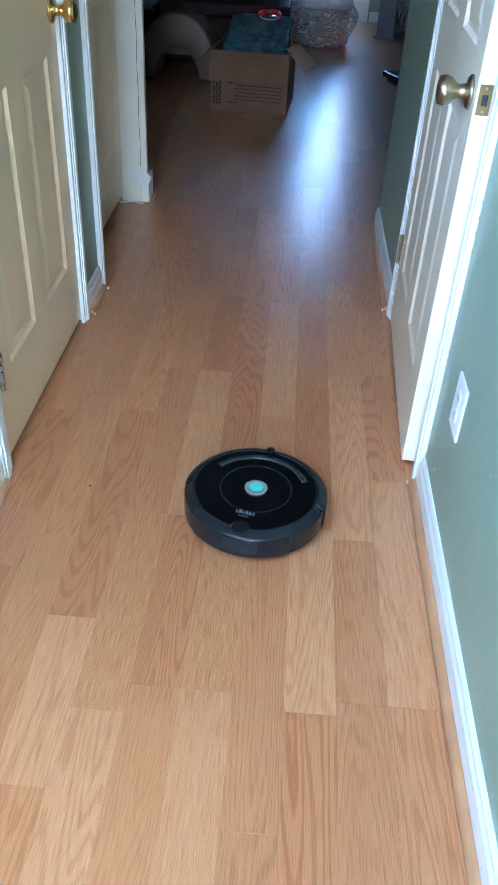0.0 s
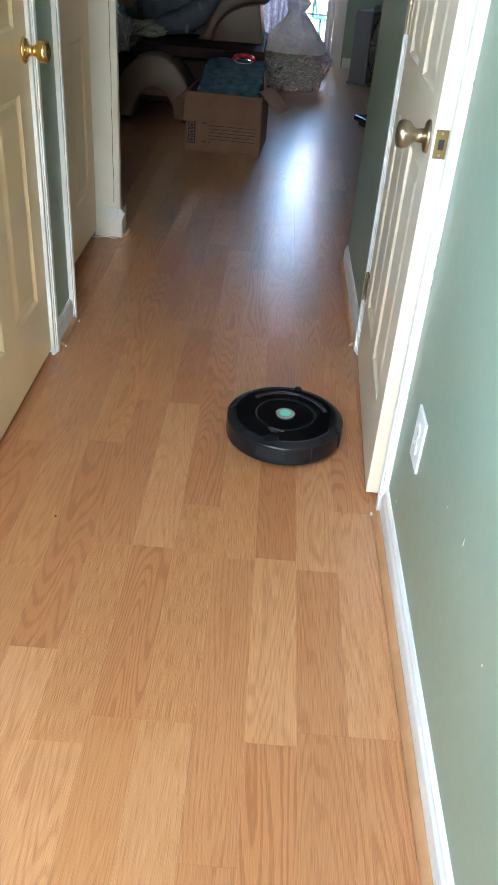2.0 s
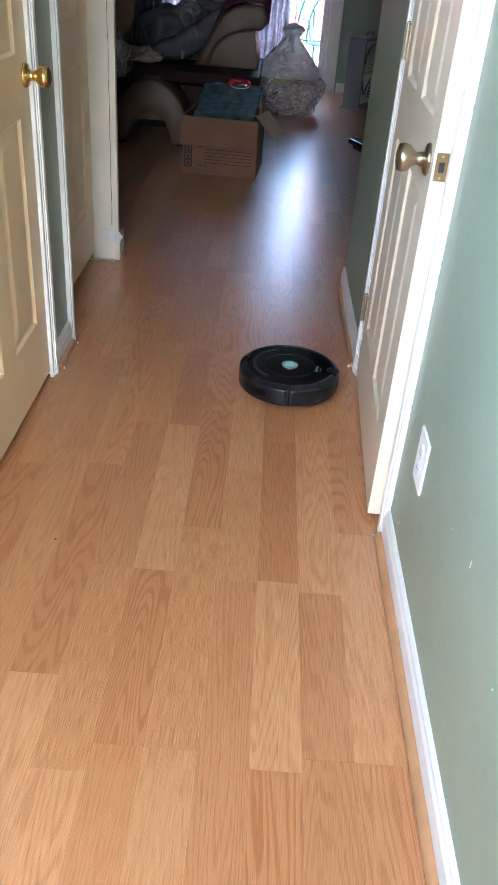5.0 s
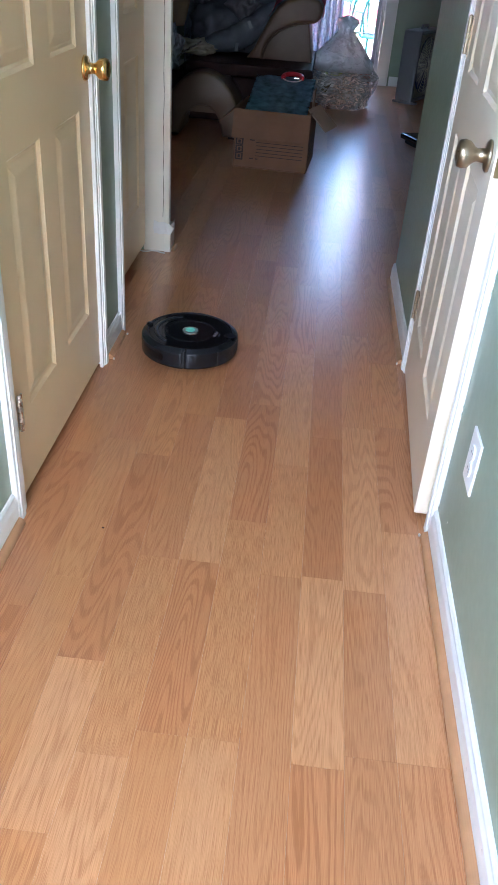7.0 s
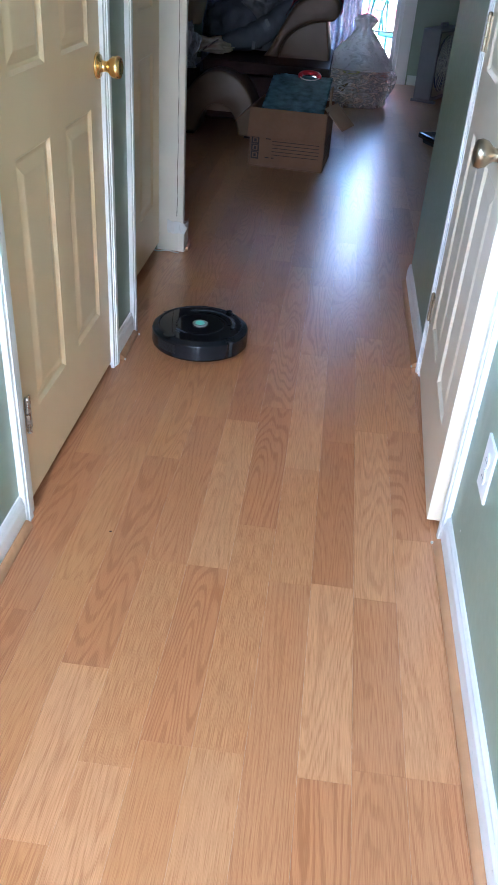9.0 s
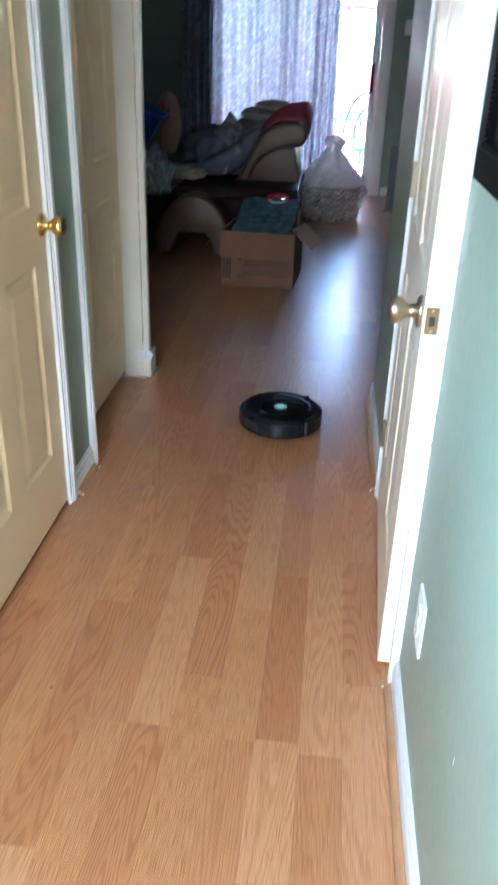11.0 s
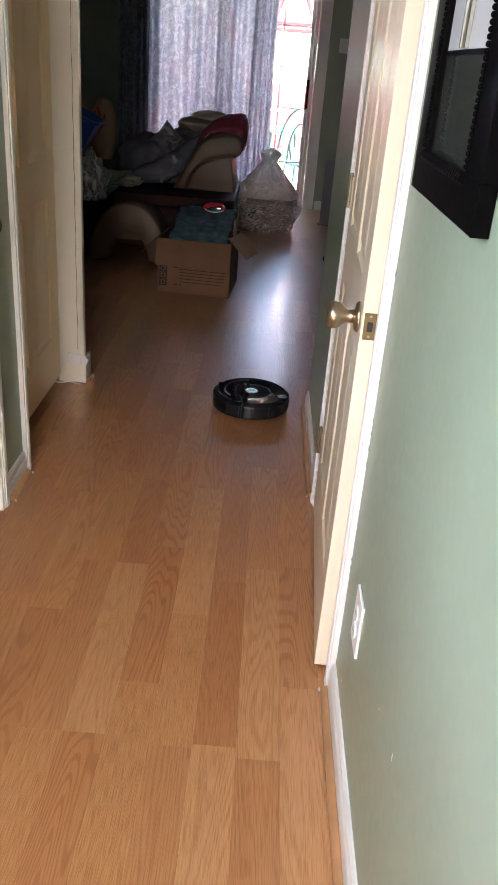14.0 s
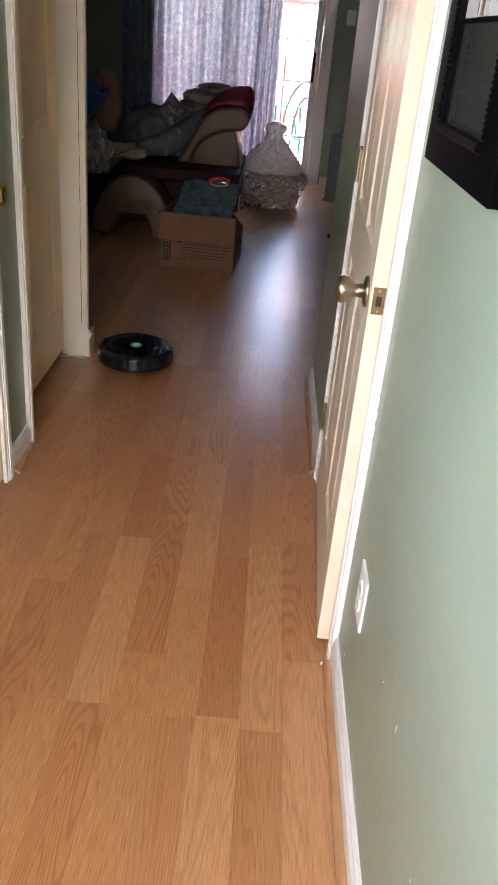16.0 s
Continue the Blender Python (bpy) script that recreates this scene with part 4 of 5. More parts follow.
def sofa_arm_scroll():
    """A big padded scroll that faces the hall: arched front panel, dark hollow under it."""
    s = empty("lounge_chair", pose(0, 0, 0), "tan leather lounge chair with arched padded side and dark frame", "chair")
    pts = arch_outline(0.28, 0.145, -0.84, 0.0)
    bm = bmesh.new()
    a = [bm.verts.new((u, 6.25, v + 0.03)) for u, v in pts]
    b2 = [bm.verts.new((u, 6.62, v + 0.03)) for u, v in pts]
    k = len(pts)
    bm.faces.new(a)
    bm.faces.new(b2[::-1])
    for i in range(k):
        bm.faces.new((a[i], b2[i], b2[(i + 1) % k], a[(i + 1) % k]))
    bmesh.ops.recalc_face_normals(bm, faces=bm.faces)
    part("side_arch", bm, LEATHER, s, "tan leather arch", bevel=0.018, smooth=True)
    part("seat_base", box(-1.12, 6.63, 0.06, -0.12, 7.45, 0.36), DARKWOOD, s, "dark cloth-covered base", bevel=0.02)
    part("seat_rail", box(-0.98, 6.42, 0.40, -0.115, 7.5, 0.475), DARKWOOD, s, "dark cherry wood rail", bevel=0.012)
    part("inner_panel", box(-0.985, 6.36, 0.16, -0.695, 6.40, 0.30), LEATHER, s)
    for x in (-1.05, -0.2):
        part("foot", box(x - 0.03, 7.3, 0.0, x + 0.03, 7.36, 0.06), DARKWOOD, s)
    part("foot", box(-1.08, 6.34, 0.0, -1.02, 6.42, 0.034), DARKWOOD, s)
    part("foot", box(-0.66, 6.34, 0.0, -0.60, 6.42, 0.034), DARKWOOD, s)
    # rolled arm that stands on the rail: a padded roll that bends over a flat front panel
    def prism(name, out, y0, y1, round_off, label):
        bm = bmesh.new()
        a = [bm.verts.new((u, y0, v)) for u, v in out]
        b2 = [bm.verts.new((u, y1, v)) for u, v in out]
        bm.faces.new(a)
        bm.faces.new(b2[::-1])
        for i in range(len(out)):
            j = (i + 1) % len(out)
            bm.faces.new((a[i], b2[i], b2[j], a[j]))
        bmesh.ops.recalc_face_normals(bm, faces=bm.faces)
        bmesh.ops.bevel(bm, geom=[e for e in bm.edges if max(v.co.y for v in e.verts) < y0 + 0.001], offset=round_off, segments=4, affect='EDGES', profile=0.5)
        return part(name, bm, LEATHER, s, label, smooth=True)
    prism("rolled_arm", ARM_BACK + ARM_ROLL + arm_belly(), 6.745, 7.42, 0.026, "tan leather rolled arm")
    prism("arm_panel", [(-0.50, 0.478)] + arm_belly(-0.012)[::-1] + [(-0.135, 0.478)], 6.768, 7.40, 0.010, "flat tan leather arm front")
    part("arm_piping", tube([(u, 6.752, v) for u, v in arm_belly(0.001)], 0.006, 8), LEATHER, s)
    return s


sofa_arm_scroll()
throw = bmesh.new()
under = ARM_BACK[3:] + ARM_ROLL[:11]
rows = []
for j in range(12):
    y, lift = 6.775 + 0.62 * j / 11, 0.115 * math.sin(min(1.0, j / 4) * math.pi / 2)
    row = []
    for i, (u, v) in enumerate(under):
        w = math.sin(math.pi * min(1.0, i / (len(under) - 1))) ** 0.6
        out = Vector((u + 0.26, v - 0.72)).normalized() * (0.014 + 0.006 * noise.noise(Vector((j * 0.8, i * 0.6, 9.0))))
        row.append(throw.verts.new((u + out.x, y + 0.010 * noise.noise(Vector((i * 0.5, j * 0.4, 5.0))), v + out.y + lift * w)))
    rows.append(row)
for j in range(11):
    for i in range(len(under) - 1):
        throw.faces.new((rows[j][i], rows[j][i + 1], rows[j + 1][i + 1], rows[j + 1][i]))
bmesh.ops.solidify(throw, geom=list(throw.faces), thickness=-0.014)
tagged(finish("throw_blanket", throw, BURGUNDY, smooth=True), "burgundy cloth draped over the rolled arm of the lounge chair", "blanket")


def bundle(name, m, sx, sy, sz, seed, material, label, rough=0.25, category="bundle", wrap=True):
    b = empty(name, m, label, category, "bundles on the lounge chair")
    part("stuffing", lump(sx, sy, sz, seed, rough), material, b, smooth=True)
    if wrap:
        part("film", lump(sx * 1.05, sy * 1.05, sz * 1.05, seed + 0.04, rough * 1.25), WRAP, b, "creased see-through plastic", smooth=True)
    return b


def pillow(m, sx, sy, h, seed, label, material):
    """A stuffed cushion with pinched corners and creases."""
    bm = bmesh.new()
    n = 22
    sides = []
    for sgn in (1, -1):
        g = []
        for j in range(n + 1):
            row = []
            for i in range(n + 1):
                u, v = 2 * i / n - 1, 2 * j / n - 1
                k = (1 - abs(u) ** 2.6) ** 0.5 * (1 - abs(v) ** 2.6) ** 0.5
                pin = 1 - 0.13 * (1 - abs(u * v)) * max(abs(u), abs(v)) ** 4
                wr = noise.fractal(Vector((u * 2.2 + seed, v * 2.2, sgn)), 1.0, 2.0, 3)
                row.append(bm.verts.new((sx * u * pin, sy * v * pin, sgn * h * k * (1 + 0.28 * wr) + 0.02 * wr * k)))
            g.append(row)
        sides.append(g)
        for j in range(n):
            for i in range(n):
                f = (g[j][i], g[j][i + 1], g[j + 1][i + 1], g[j + 1][i])
                bm.faces.new(f if sgn > 0 else f[::-1])
    bmesh.ops.remove_doubles(bm, verts=bm.verts, dist=0.0005)
    return tagged(finish("cushion", bm, material, smooth=True, m=m), label, "cushion", "bundles on the lounge chair")


def bolster(points, radius, seed, material, label):
    """A long soft roll, thicker in the middle, with creases across it."""
    bm = bmesh.new()
    n, m = 30, 20
    p = [Vector(q) for q in points]
    rings = []
    for i in range(n + 1):
        f = i / n * (len(p) - 1)
        k = min(int(f), len(p) - 2)
        c, d = p[k].lerp(p[k + 1], f - k), (p[k + 1] - p[k]).to_track_quat('Z', 'Y')
        r = radius * (0.12 + 0.88 * math.sin(math.pi * min(0.97, max(0.03, i / n))) ** 0.35)
        rings.append([bm.verts.new(c + d @ Vector((math.cos(a), math.sin(a), 0)) * r * (1 + 0.16 * noise.fractal(Vector((math.cos(a), math.sin(a), i * 0.23 + seed)), 1.0, 2.0, 3))) for a in np.linspace(0, 2 * math.pi, m + 1)[:-1]])
    for a, b2 in zip(rings, rings[1:]):
        for i in range(m):
            bm.faces.new((a[i], a[(i + 1) % m], b2[(i + 1) % m], b2[i]))
    bm.faces.new(rings[0][::-1])
    bm.faces.new(rings[-1])
    return tagged(finish("bolster", bm, material, smooth=True), label, "bolster", "bundles on the lounge chair")


bundle("bedding_heap", pose(-0.80, 7.10, 0.476, 0, -6, 10), 0.235, 0.24, 0.345, 1, GREYCLOTH, "heap of grey-blue bedding on the lounge chair", 0.2, "bedding", False)
bundle("bedding_heap", pose(-0.55, 7.14, 0.478, 0, 0, 0), 0.23, 0.22, 0.40, 3, WRAPCLOTH, "heap of pale grey bedding", 0.2, "bedding", False)
pillow(pose(-0.66, 6.93, 0.80, 70, 40, 0), 0.10, 0.10, 0.055, 2.0, "grey cushion standing on its corner in the pile", WRAPCLOTH)
bolster([(-0.90, 6.78, 0.545), (-0.70, 6.80, 0.585), (-0.55, 6.84, 0.68), (-0.41, 6.92, 0.82)], 0.082, 3.0, GREYCLOTH, "long grey roll slanting up against the rolled arm")
bundle("folded_quilt", pose(-0.43, 7.25, 0.84, 0, 4, 15), 0.20, 0.2, 0.115, 4, TAUPE, "taupe quilted cloth folded on top of the bedding", 0.09, "quilt", False)
bundle("folded_quilt", pose(-0.38, 7.30, 0.935, 0, 0, 5), 0.14, 0.16, 0.07, 5, TAUPE, "small taupe quilted cloth on the pile", 0.09, "quilt", False)
bundle("cloth_bundle", pose(-0.98, 6.80, 0.476, 0, 0, 0), 0.18, 0.2, 0.09, 6, BEIGE, "crumpled beige cloth on the chair", 0.35, "cloth", False)
for x, y, z, q in ((-0.585, 6.735, 0.69, 62), (-0.67, 6.715, 0.545, -84)):
    tagged(finish("paper_tag", rot_box(pose(x, y, z, -8, q, 0), 0.05, 0.003, 0.022), WRAPCLOTH), "pale paper tag on a cushion", "tag", "cushion tags")

# clutter beside the chair: crate, blue bin, bags
crate = empty("storage_crate", pose(-1.36, 6.75, 0, 0, 0, 12), "dark wooden side cabinet holding clutter", "cabinet")
part("body", box(-0.22, -0.3, 0.04, 0.22, 0.3, 0.60), DARKWOOD, crate, bevel=0.01)
part("top", box(-0.24, -0.32, 0.601, 0.24, 0.32, 0.63), DARKWOOD, crate, bevel=0.008)
for x in (-0.19, 0.19):
    for y in (-0.27, 0.27):
        part("foot", box(x - 0.02, y - 0.02, 0, x + 0.02, y + 0.02, 0.04), DARKWOOD, crate)
bin_ = empty("plastic_bin", pose(-1.365, 6.62, 0.70, 0, 24, 0), "bright blue plastic tub tipped among the clutter", "tub")
bm = bmesh.new()
loops = []
for s, z in ((0.13, 0.0), (0.17, 0.28), (0.19, 0.285), (0.19, 0.30), (0.165, 0.30), (0.125, 0.01)):
    loops.append([bm.verts.new((s * 0.9 * cx, s * cy, z)) for cx, cy in ((-1, -0.7), (-0.7, -1), (0.7, -1), (1, -0.7), (1, 0.7), (0.7, 1), (-0.7, 1), (-1, 0.7))])
for a, b2 in zip(loops, loops[1:]):
    for i in range(8):
        bm.faces.new((a[i], a[(i + 1) % 8], b2[(i + 1) % 8], b2[i]))
bm.faces.new(loops[0][::-1])
bm.faces.new(loops[-1])
bmesh.ops.recalc_face_normals(bm, faces=bm.faces)
part("tub", bm, BLUEBIN, bin_, smooth=False)
bag2 = bundle("plastic_bag", pose(-1.15, 6.47, 0.40), 0.11, 0.11, 0.29, 8, WHITEP, "crumpled white plastic bag with odds and ends", 0.4, "bag")
bundle("plastic_bag", pose(-1.12, 6.66, 0.0), 0.11, 0.12, 0.40, 9, DARKWOOD, "dark bag standing on the floor by the chair", 0.3, "bag", False)
carrier = empty("paper_carrier", pose(-1.17, 6.95, 0.632, 0, 5, -10), "tan paper bag with red writing on the clutter", "bag")
part("bag", lump(0.11, 0.085, 0.42, 11, 0.08), CARDBRIGHT, carrier, smooth=True)
bm = bmesh.new()
for i, (x, z, a) in enumerate(((-0.04, 0.30, 20), (0.0, 0.33, -25), (0.04, 0.29, 15), (-0.03, 0.22, -20), (0.02, 0.23, 30))):
    rot_box(pose(x, -0.099, z, 0, a, 0), 0.012, 0.004, 0.06, bm)
part("printed_bars", bm, REDP, carrier, "red printed strokes")
stick = tagged(finish("metal_rod", tube([(-1.16, 6.36, 0.42), (-0.90, 6.55, 0.58)], 0.006, 8), STEEL), "thin metal rod poking from the clutter", "rod")

# ---- clear bag of shredded paper ----
sb = empty("bag_of_shredded_paper", pose(0.098, 8.05, 0), "clear plastic bag full of shredded paper tied at the top", "bag")


def bag_profile(scale, neck, first=0, last=26):
    bm = bmesh.new()
    n, rows = 40, 26
    grid = []
    for j in range(rows + 1):
        v = j / rows
        z = 0.70 * v
        belly = 0.262 + 0.078 * math.sin(min(1.0, v / 0.36) * math.pi / 2)
        if v < 0.36:
            r = belly
        else:
            r = neck + (belly - neck) * max(0.0, 1 - (v - 0.36) / 0.48) ** 1.05
        if v > 0.86:
            r = 0.012 + (neck + 0.02) * math.cos((v - 0.90) / 0.10 * math.pi / 2) ** 0.6 if v > 0.90 else neck + 0.02 * (v - 0.86) / 0.04
        line = []
        for i in range(n):
            a = 2 * math.pi * i / n
            d = noise.fractal(Vector((math.cos(a) * 1.6, math.sin(a) * 1.6, v * 4.0)), 1.0, 2.0, 3)
            pleat = 0.22 * math.sin(a * 9 + 3 * d) * max(0, v - 0.4)
            rr = scale * r * (1 + 0.13 * d + pleat)
            line.append(bm.verts.new((rr * math.cos(a) + 0.02 * max(0, v - 0.4) / 0.6, rr * 0.9 * math.sin(a), z * scale + (0.003 if j == 0 else 0))))
        grid.append(line)
    for j in range(first, last):
        for i in range(n):
            bm.faces.new((grid[j][i], grid[j][(i + 1) % n], grid[j + 1][(i + 1) % n], grid[j + 1][i]))
    if first == 0:
        bm.faces.new(grid[0][::-1])
    bmesh.ops.delete(bm, geom=[v for v in bm.verts if not v.link_faces], context='VERTS')
    return bm


part("film", bag_profile(1.0, 0.066, 0, 11), FILM, sb, "clear crinkled film", smooth=True)
part("gathered_neck", bag_profile(1.0, 0.066, 11, 26), NECKFILM, sb, "hazy gathered film", smooth=True)
rg = random.Random(4)
verts, faces = [], []
for k in range(2600):
    a, q = rg.uniform(0, 6.283), math.sqrt(rg.random())
    z = 0.02 + 0.30 * rg.random() * (1.15 - 0.5 * q)
    c = Vector((0.29 * q * math.cos(a), 0.25 * q * math.sin(a), z))
    e = Euler((rg.gauss(0, 0.7), rg.gauss(0, 0.7), rg.uniform(0, 6.28))).to_matrix()
    ln, wd = rg.uniform(0.03, 0.075), rg.uniform(0.003, 0.006)
    i = len(verts)
    for p in ((-ln, -wd, 0), (ln * 0.1, -wd, 0.012), (ln, -wd, 0), (ln, wd, 0), (ln * 0.1, wd, 0.012), (-ln, wd, 0)):
        w = c + e @ Vector(p)
        w.z = max(0.006, w.z)
        far = math.hypot(w.x, w.y / 0.9)
        if far > 0.275:
            w.x, w.y = w.x * 0.275 / far, w.y * 0.275 / far
        verts.append(tuple(w))
    faces += [(i, i + 1, i + 4, i + 5), (i + 1, i + 2, i + 3, i + 4)]
me = bpy.data.meshes.new("paper_shreds")
me.from_pydata(verts, [], faces)
me.materials.append(PAPER)
o = new("paper_shreds", me)
o.parent = sb
tagged(o, "pale shredded paper strips", kind="stuff")
part("printed_card", rot_box(pose(-0.11, -0.225, 0.17, 12, 30, -8), 0.10, 0.003, 0.14), WHITEP, sb, "white printed card")
part("dark_print", rot_box(pose(-0.105, -0.229, 0.17, 12, 30, -8), 0.045, 0.003, 0.10), STEMS, sb)
part("yellow_print", rot_box(pose(-0.05, -0.18, 0.30, -20, 10, 10), 0.14, 0.003, 0.09), LIME, sb)
part("rose_sheet", rot_box(pose(0.205, -0.12, 0.30, -38, 42, 26), 0.17, 0.004, 0.13), PINKISH, sb, "rose coloured sheet inside the bag")

# ---- box fan ----
fan = empty("box_fan", pose(0.70, 8.38, 0, 0, 0, 64), "grey and cream box fan standing on the floor", "fan")
FW_, FD_, FH_ = 0.56, 0.165, 0.60
part("side_panel", box(0.0, -FD_ / 2, 0.02, 0.045, FD_ / 2, FH_), FANGREY, fan, "dark grey fan side", bevel=0.02)
part("side_panel", box(FW_ - 0.03, -FD_ / 2, 0.02, FW_, FD_ / 2, FH_), FANGREY, fan, "dark grey fan side", bevel=0.012)
part("top_panel", box(0.0305, -FD_ / 2, FH_ - 0.03, FW_ - 0.0305, FD_ / 2, FH_), FANGREY, fan, bevel=0.008)
part("bottom_panel", box(0.0305, -FD_ / 2, 0.02, FW_ - 0.0305, FD_ / 2, 0.05), FANGREY, fan, bevel=0.008)
part("handle", tube([(0.2, 0, FH_), (0.21, 0, FH_ + 0.03), (0.35, 0, FH_ + 0.03), (0.36, 0, FH_)], 0.010, 8), FANGREY, fan)
bm = bmesh.new()
for y in (-FD_ / 2 + 0.004, FD_ / 2 - 0.004):
    for i in range(9):
        r = 0.03 + 0.025 * i
        tube([(FW_ / 2 + r * math.cos(a), y, FH_ / 2 + 0.01 + r * math.sin(a)) for a in np.linspace(0, 2 * math.pi, 25)[:-1]], 0.0025, 4, bm, True)
    for i in range(12):
        a = i * math.pi / 6
        tube([(FW_ / 2 + 0.03 * math.cos(a), y, FH_ / 2 + 0.01 + 0.03 * math.sin(a)), (FW_ / 2 + 0.235 * math.cos(a), y, FH_ / 2 + 0.01 + 0.235 * math.sin(a))], 0.003, 4, bm)
part("grille", bm, FANCREAM, fan, "cream grille")
bm = bmesh.new()
outer = [(0.031, 0.051), (FW_ - 0.031, 0.051), (FW_ - 0.031, FH_ - 0.031), (0.031, FH_ - 0.031)]
n = 32
va, vb = [], []
for i in range(n):
    a = 2 * math.pi * i / n + math.pi / n
    c, s = math.cos(a), math.sin(a)
    k = 1 / max(abs(c) / (FW_ / 2 - 0.031), abs(s) / (FH_ / 2 - 0.041))
    va.append(bm.verts.new((FW_ / 2 + c * k, -FD_ / 2 + 0.012, FH_ / 2 + 0.01 + s * k)))
    vb.append(bm.verts.new((FW_ / 2 + 0.235 * c, -FD_ / 2 + 0.022, FH_ / 2 + 0.01 + 0.235 * s)))
for i in range(n):
    j = (i + 1) % n
    bm.faces.new((va[i], va[j], vb[j], vb[i]))
bmesh.ops.solidify(bm, geom=list(bm.faces), thickness=0.004)
part("shroud", bm, FANCREAM, fan, "cream front shroud")
bm = bmesh.new()
for i in range(5):
    a = i * 2 * math.pi / 5
    rot_box(pose(FW_ / 2 + 0.12 * math.cos(a), 0.0, FH_ / 2 + 0.01 + 0.12 * math.sin(a), 25 * math.cos(a), -math.degrees(a), 25 * math.sin(a)), 0.2, 0.006, 0.12, bm)
part("blades", bm, FANBLUE, fan, "dark blue fan blades")
part("back_shadow_box", box(0.031, FD_ / 2 - 0.012, 0.051, FW_ - 0.031, FD_ / 2 - 0.009, FH_ - 0.031), FANCREAM, fan, "cream back")
for x in (0.06, FW_ - 0.06):
    part("foot", box(x - 0.02, -FD_ / 2 - 0.03, 0.0, x + 0.02, FD_ / 2 + 0.03, 0.021), FANGREY, fan)

# ---- low dark platform jutting past the wall end ----
plat = empty("step_platform", pose(0.945, 6.72, 0, 0, 0, 24), "low dark plastic exercise step on the floor", "step")
part("deck", box(-0.33, -0.18, 0.032, 0.33, 0.18, 0.07), SOFTGREY, plat, "grey top", bevel=0.015)
part("skirt", box(-0.30, -0.15, 0.0, 0.30, 0.15, 0.0315), RUBBER, plat, bevel=0.01)


# ---- robot vacuum ----
robot = empty("robot_vacuum", pose(-0.05, 1.94, 0.0), "round black and slate grey robot vacuum cleaner on the wooden floor", "robot vacuum")
side = [(0.120, 0.016), (0.160, 0.016), (0.166, 0.0172), (0.1693, 0.0205), (0.170, 0.025), (0.170, 0.0270), (0.170, 0.0700), (0.1698, 0.0725), (0.1685, 0.0750), (0.1665, 0.0768), (0.1640, 0.0780), (0.1530, 0.0856), (0.1505, 0.0868), (0.1480, 0.0868), (0.147, 0.0858), (0.147, 0.060), (0.120, 0.060), (0.120, 0.016)]
# local +x is the way it drives; the bumper is the front half
shell = part("rear_shell", revolve(side, 98, 262, 48), SLATE, robot, "slate grey shell", smooth=False)
bumper = part("bumper", revolve([(r + 0.0015, z) if r > 0.15 else (r, z) for r, z in side], -96, 96, 56), SLATE, robot, "slate grey sprung bumper")
for ob in (shell, bumper):
    for poly in ob.data.polygons:
        poly.use_smooth = True
part("seam", revolve([(0.13, 0.02), (0.1685, 0.02), (0.1685, 0.08), (0.13, 0.08), (0.13, 0.02)], 96.2, 97.8, 2), DARK, robot)
part("seam", revolve([(0.13, 0.02), (0.1685, 0.02), (0.1685, 0.08), (0.13, 0.08), (0.13, 0.02)], 262.2, 263.8, 2), DARK, robot)
part("seam", revolve([(0.13, 0.02), (0.1706, 0.02), (0.1706, 0.074), (0.13, 0.08), (0.13, 0.02)], 221.4, 222.4, 2), DARK, robot)
part("seam", revolve([(0.13, 0.02), (0.1706, 0.02), (0.1706, 0.074), (0.13, 0.08), (0.13, 0.02)], 138.0, 139.0, 2), DARK, robot)
part("chassis", revolve([(0.0, 0.012), (0.15, 0.012), (0.156, 0.0155), (0.119, 0.0155), (0.119, 0.06), (0.0, 0.06)], n=64), RUBBER, robot)
top = part("top_plate", revolve([(0.0, 0.0835), (0.082, 0.0835), (0.0835, 0.0825), (0.086, 0.0825), (0.0875, 0.0838), (0.143, 0.0848), (0.1462, 0.0838), (0.1465, 0.076), (0.0, 0.076)], n=96), BLACKGLOSS, robot, "glossy black top plate")
part("handle_arc", revolve([(0.112, 0.0848), (0.114, 0.0875), (0.126, 0.0875), (0.128, 0.0848), (0.112, 0.0848)], -62, 62, 40), SOFTGREY, top, "grey carrying handle", smooth=True)
part("trim_ring", revolve([(0.0838, 0.0826), (0.0838, 0.0834), (0.0858, 0.0834), (0.0858, 0.0826), (0.0838, 0.0826)], n=96), SOFTGREY, top, "thin grey ring")
part("rim_line", revolve([(0.1466, 0.0840), (0.1466, 0.0862), (0.1478, 0.0866), (0.1478, 0.0840), (0.1466, 0.0840)], n=96), SOFTGREY, top, "thin grey rim line")
part("handle_recess", revolve([(0.098, 0.0846), (0.098, 0.0851), (0.110, 0.0851), (0.110, 0.0846), (0.098, 0.0846)], -48, 48, 32), BLACKGLOSS, top)
btn = part("clean_button", revolve([(0.0, 0.0835), (0.027, 0.0835), (0.0275, 0.087), (0.025, 0.0882), (0.018, 0.0882), (0.017, 0.087), (0.0, 0.087)], n=40), SILVER, top, "silver start button ring", smooth=False)
part("button_light", revolve([(0.0, 0.0871), (0.0165, 0.0871), (0.0160, 0.0886), (0.0, 0.0892)], n=32), LED, btn, "green glowing centre")
sensor = part("front_sensor", revolve([(0.0, 0.079), (0.0105, 0.079), (0.0115, 0.090), (0.0100, 0.0945), (0.0, 0.0955)], n=24), BLACKGLOSS, bumper, "dark round sensor knob", smooth=True, m=pose(0.149, 0, -0.002))
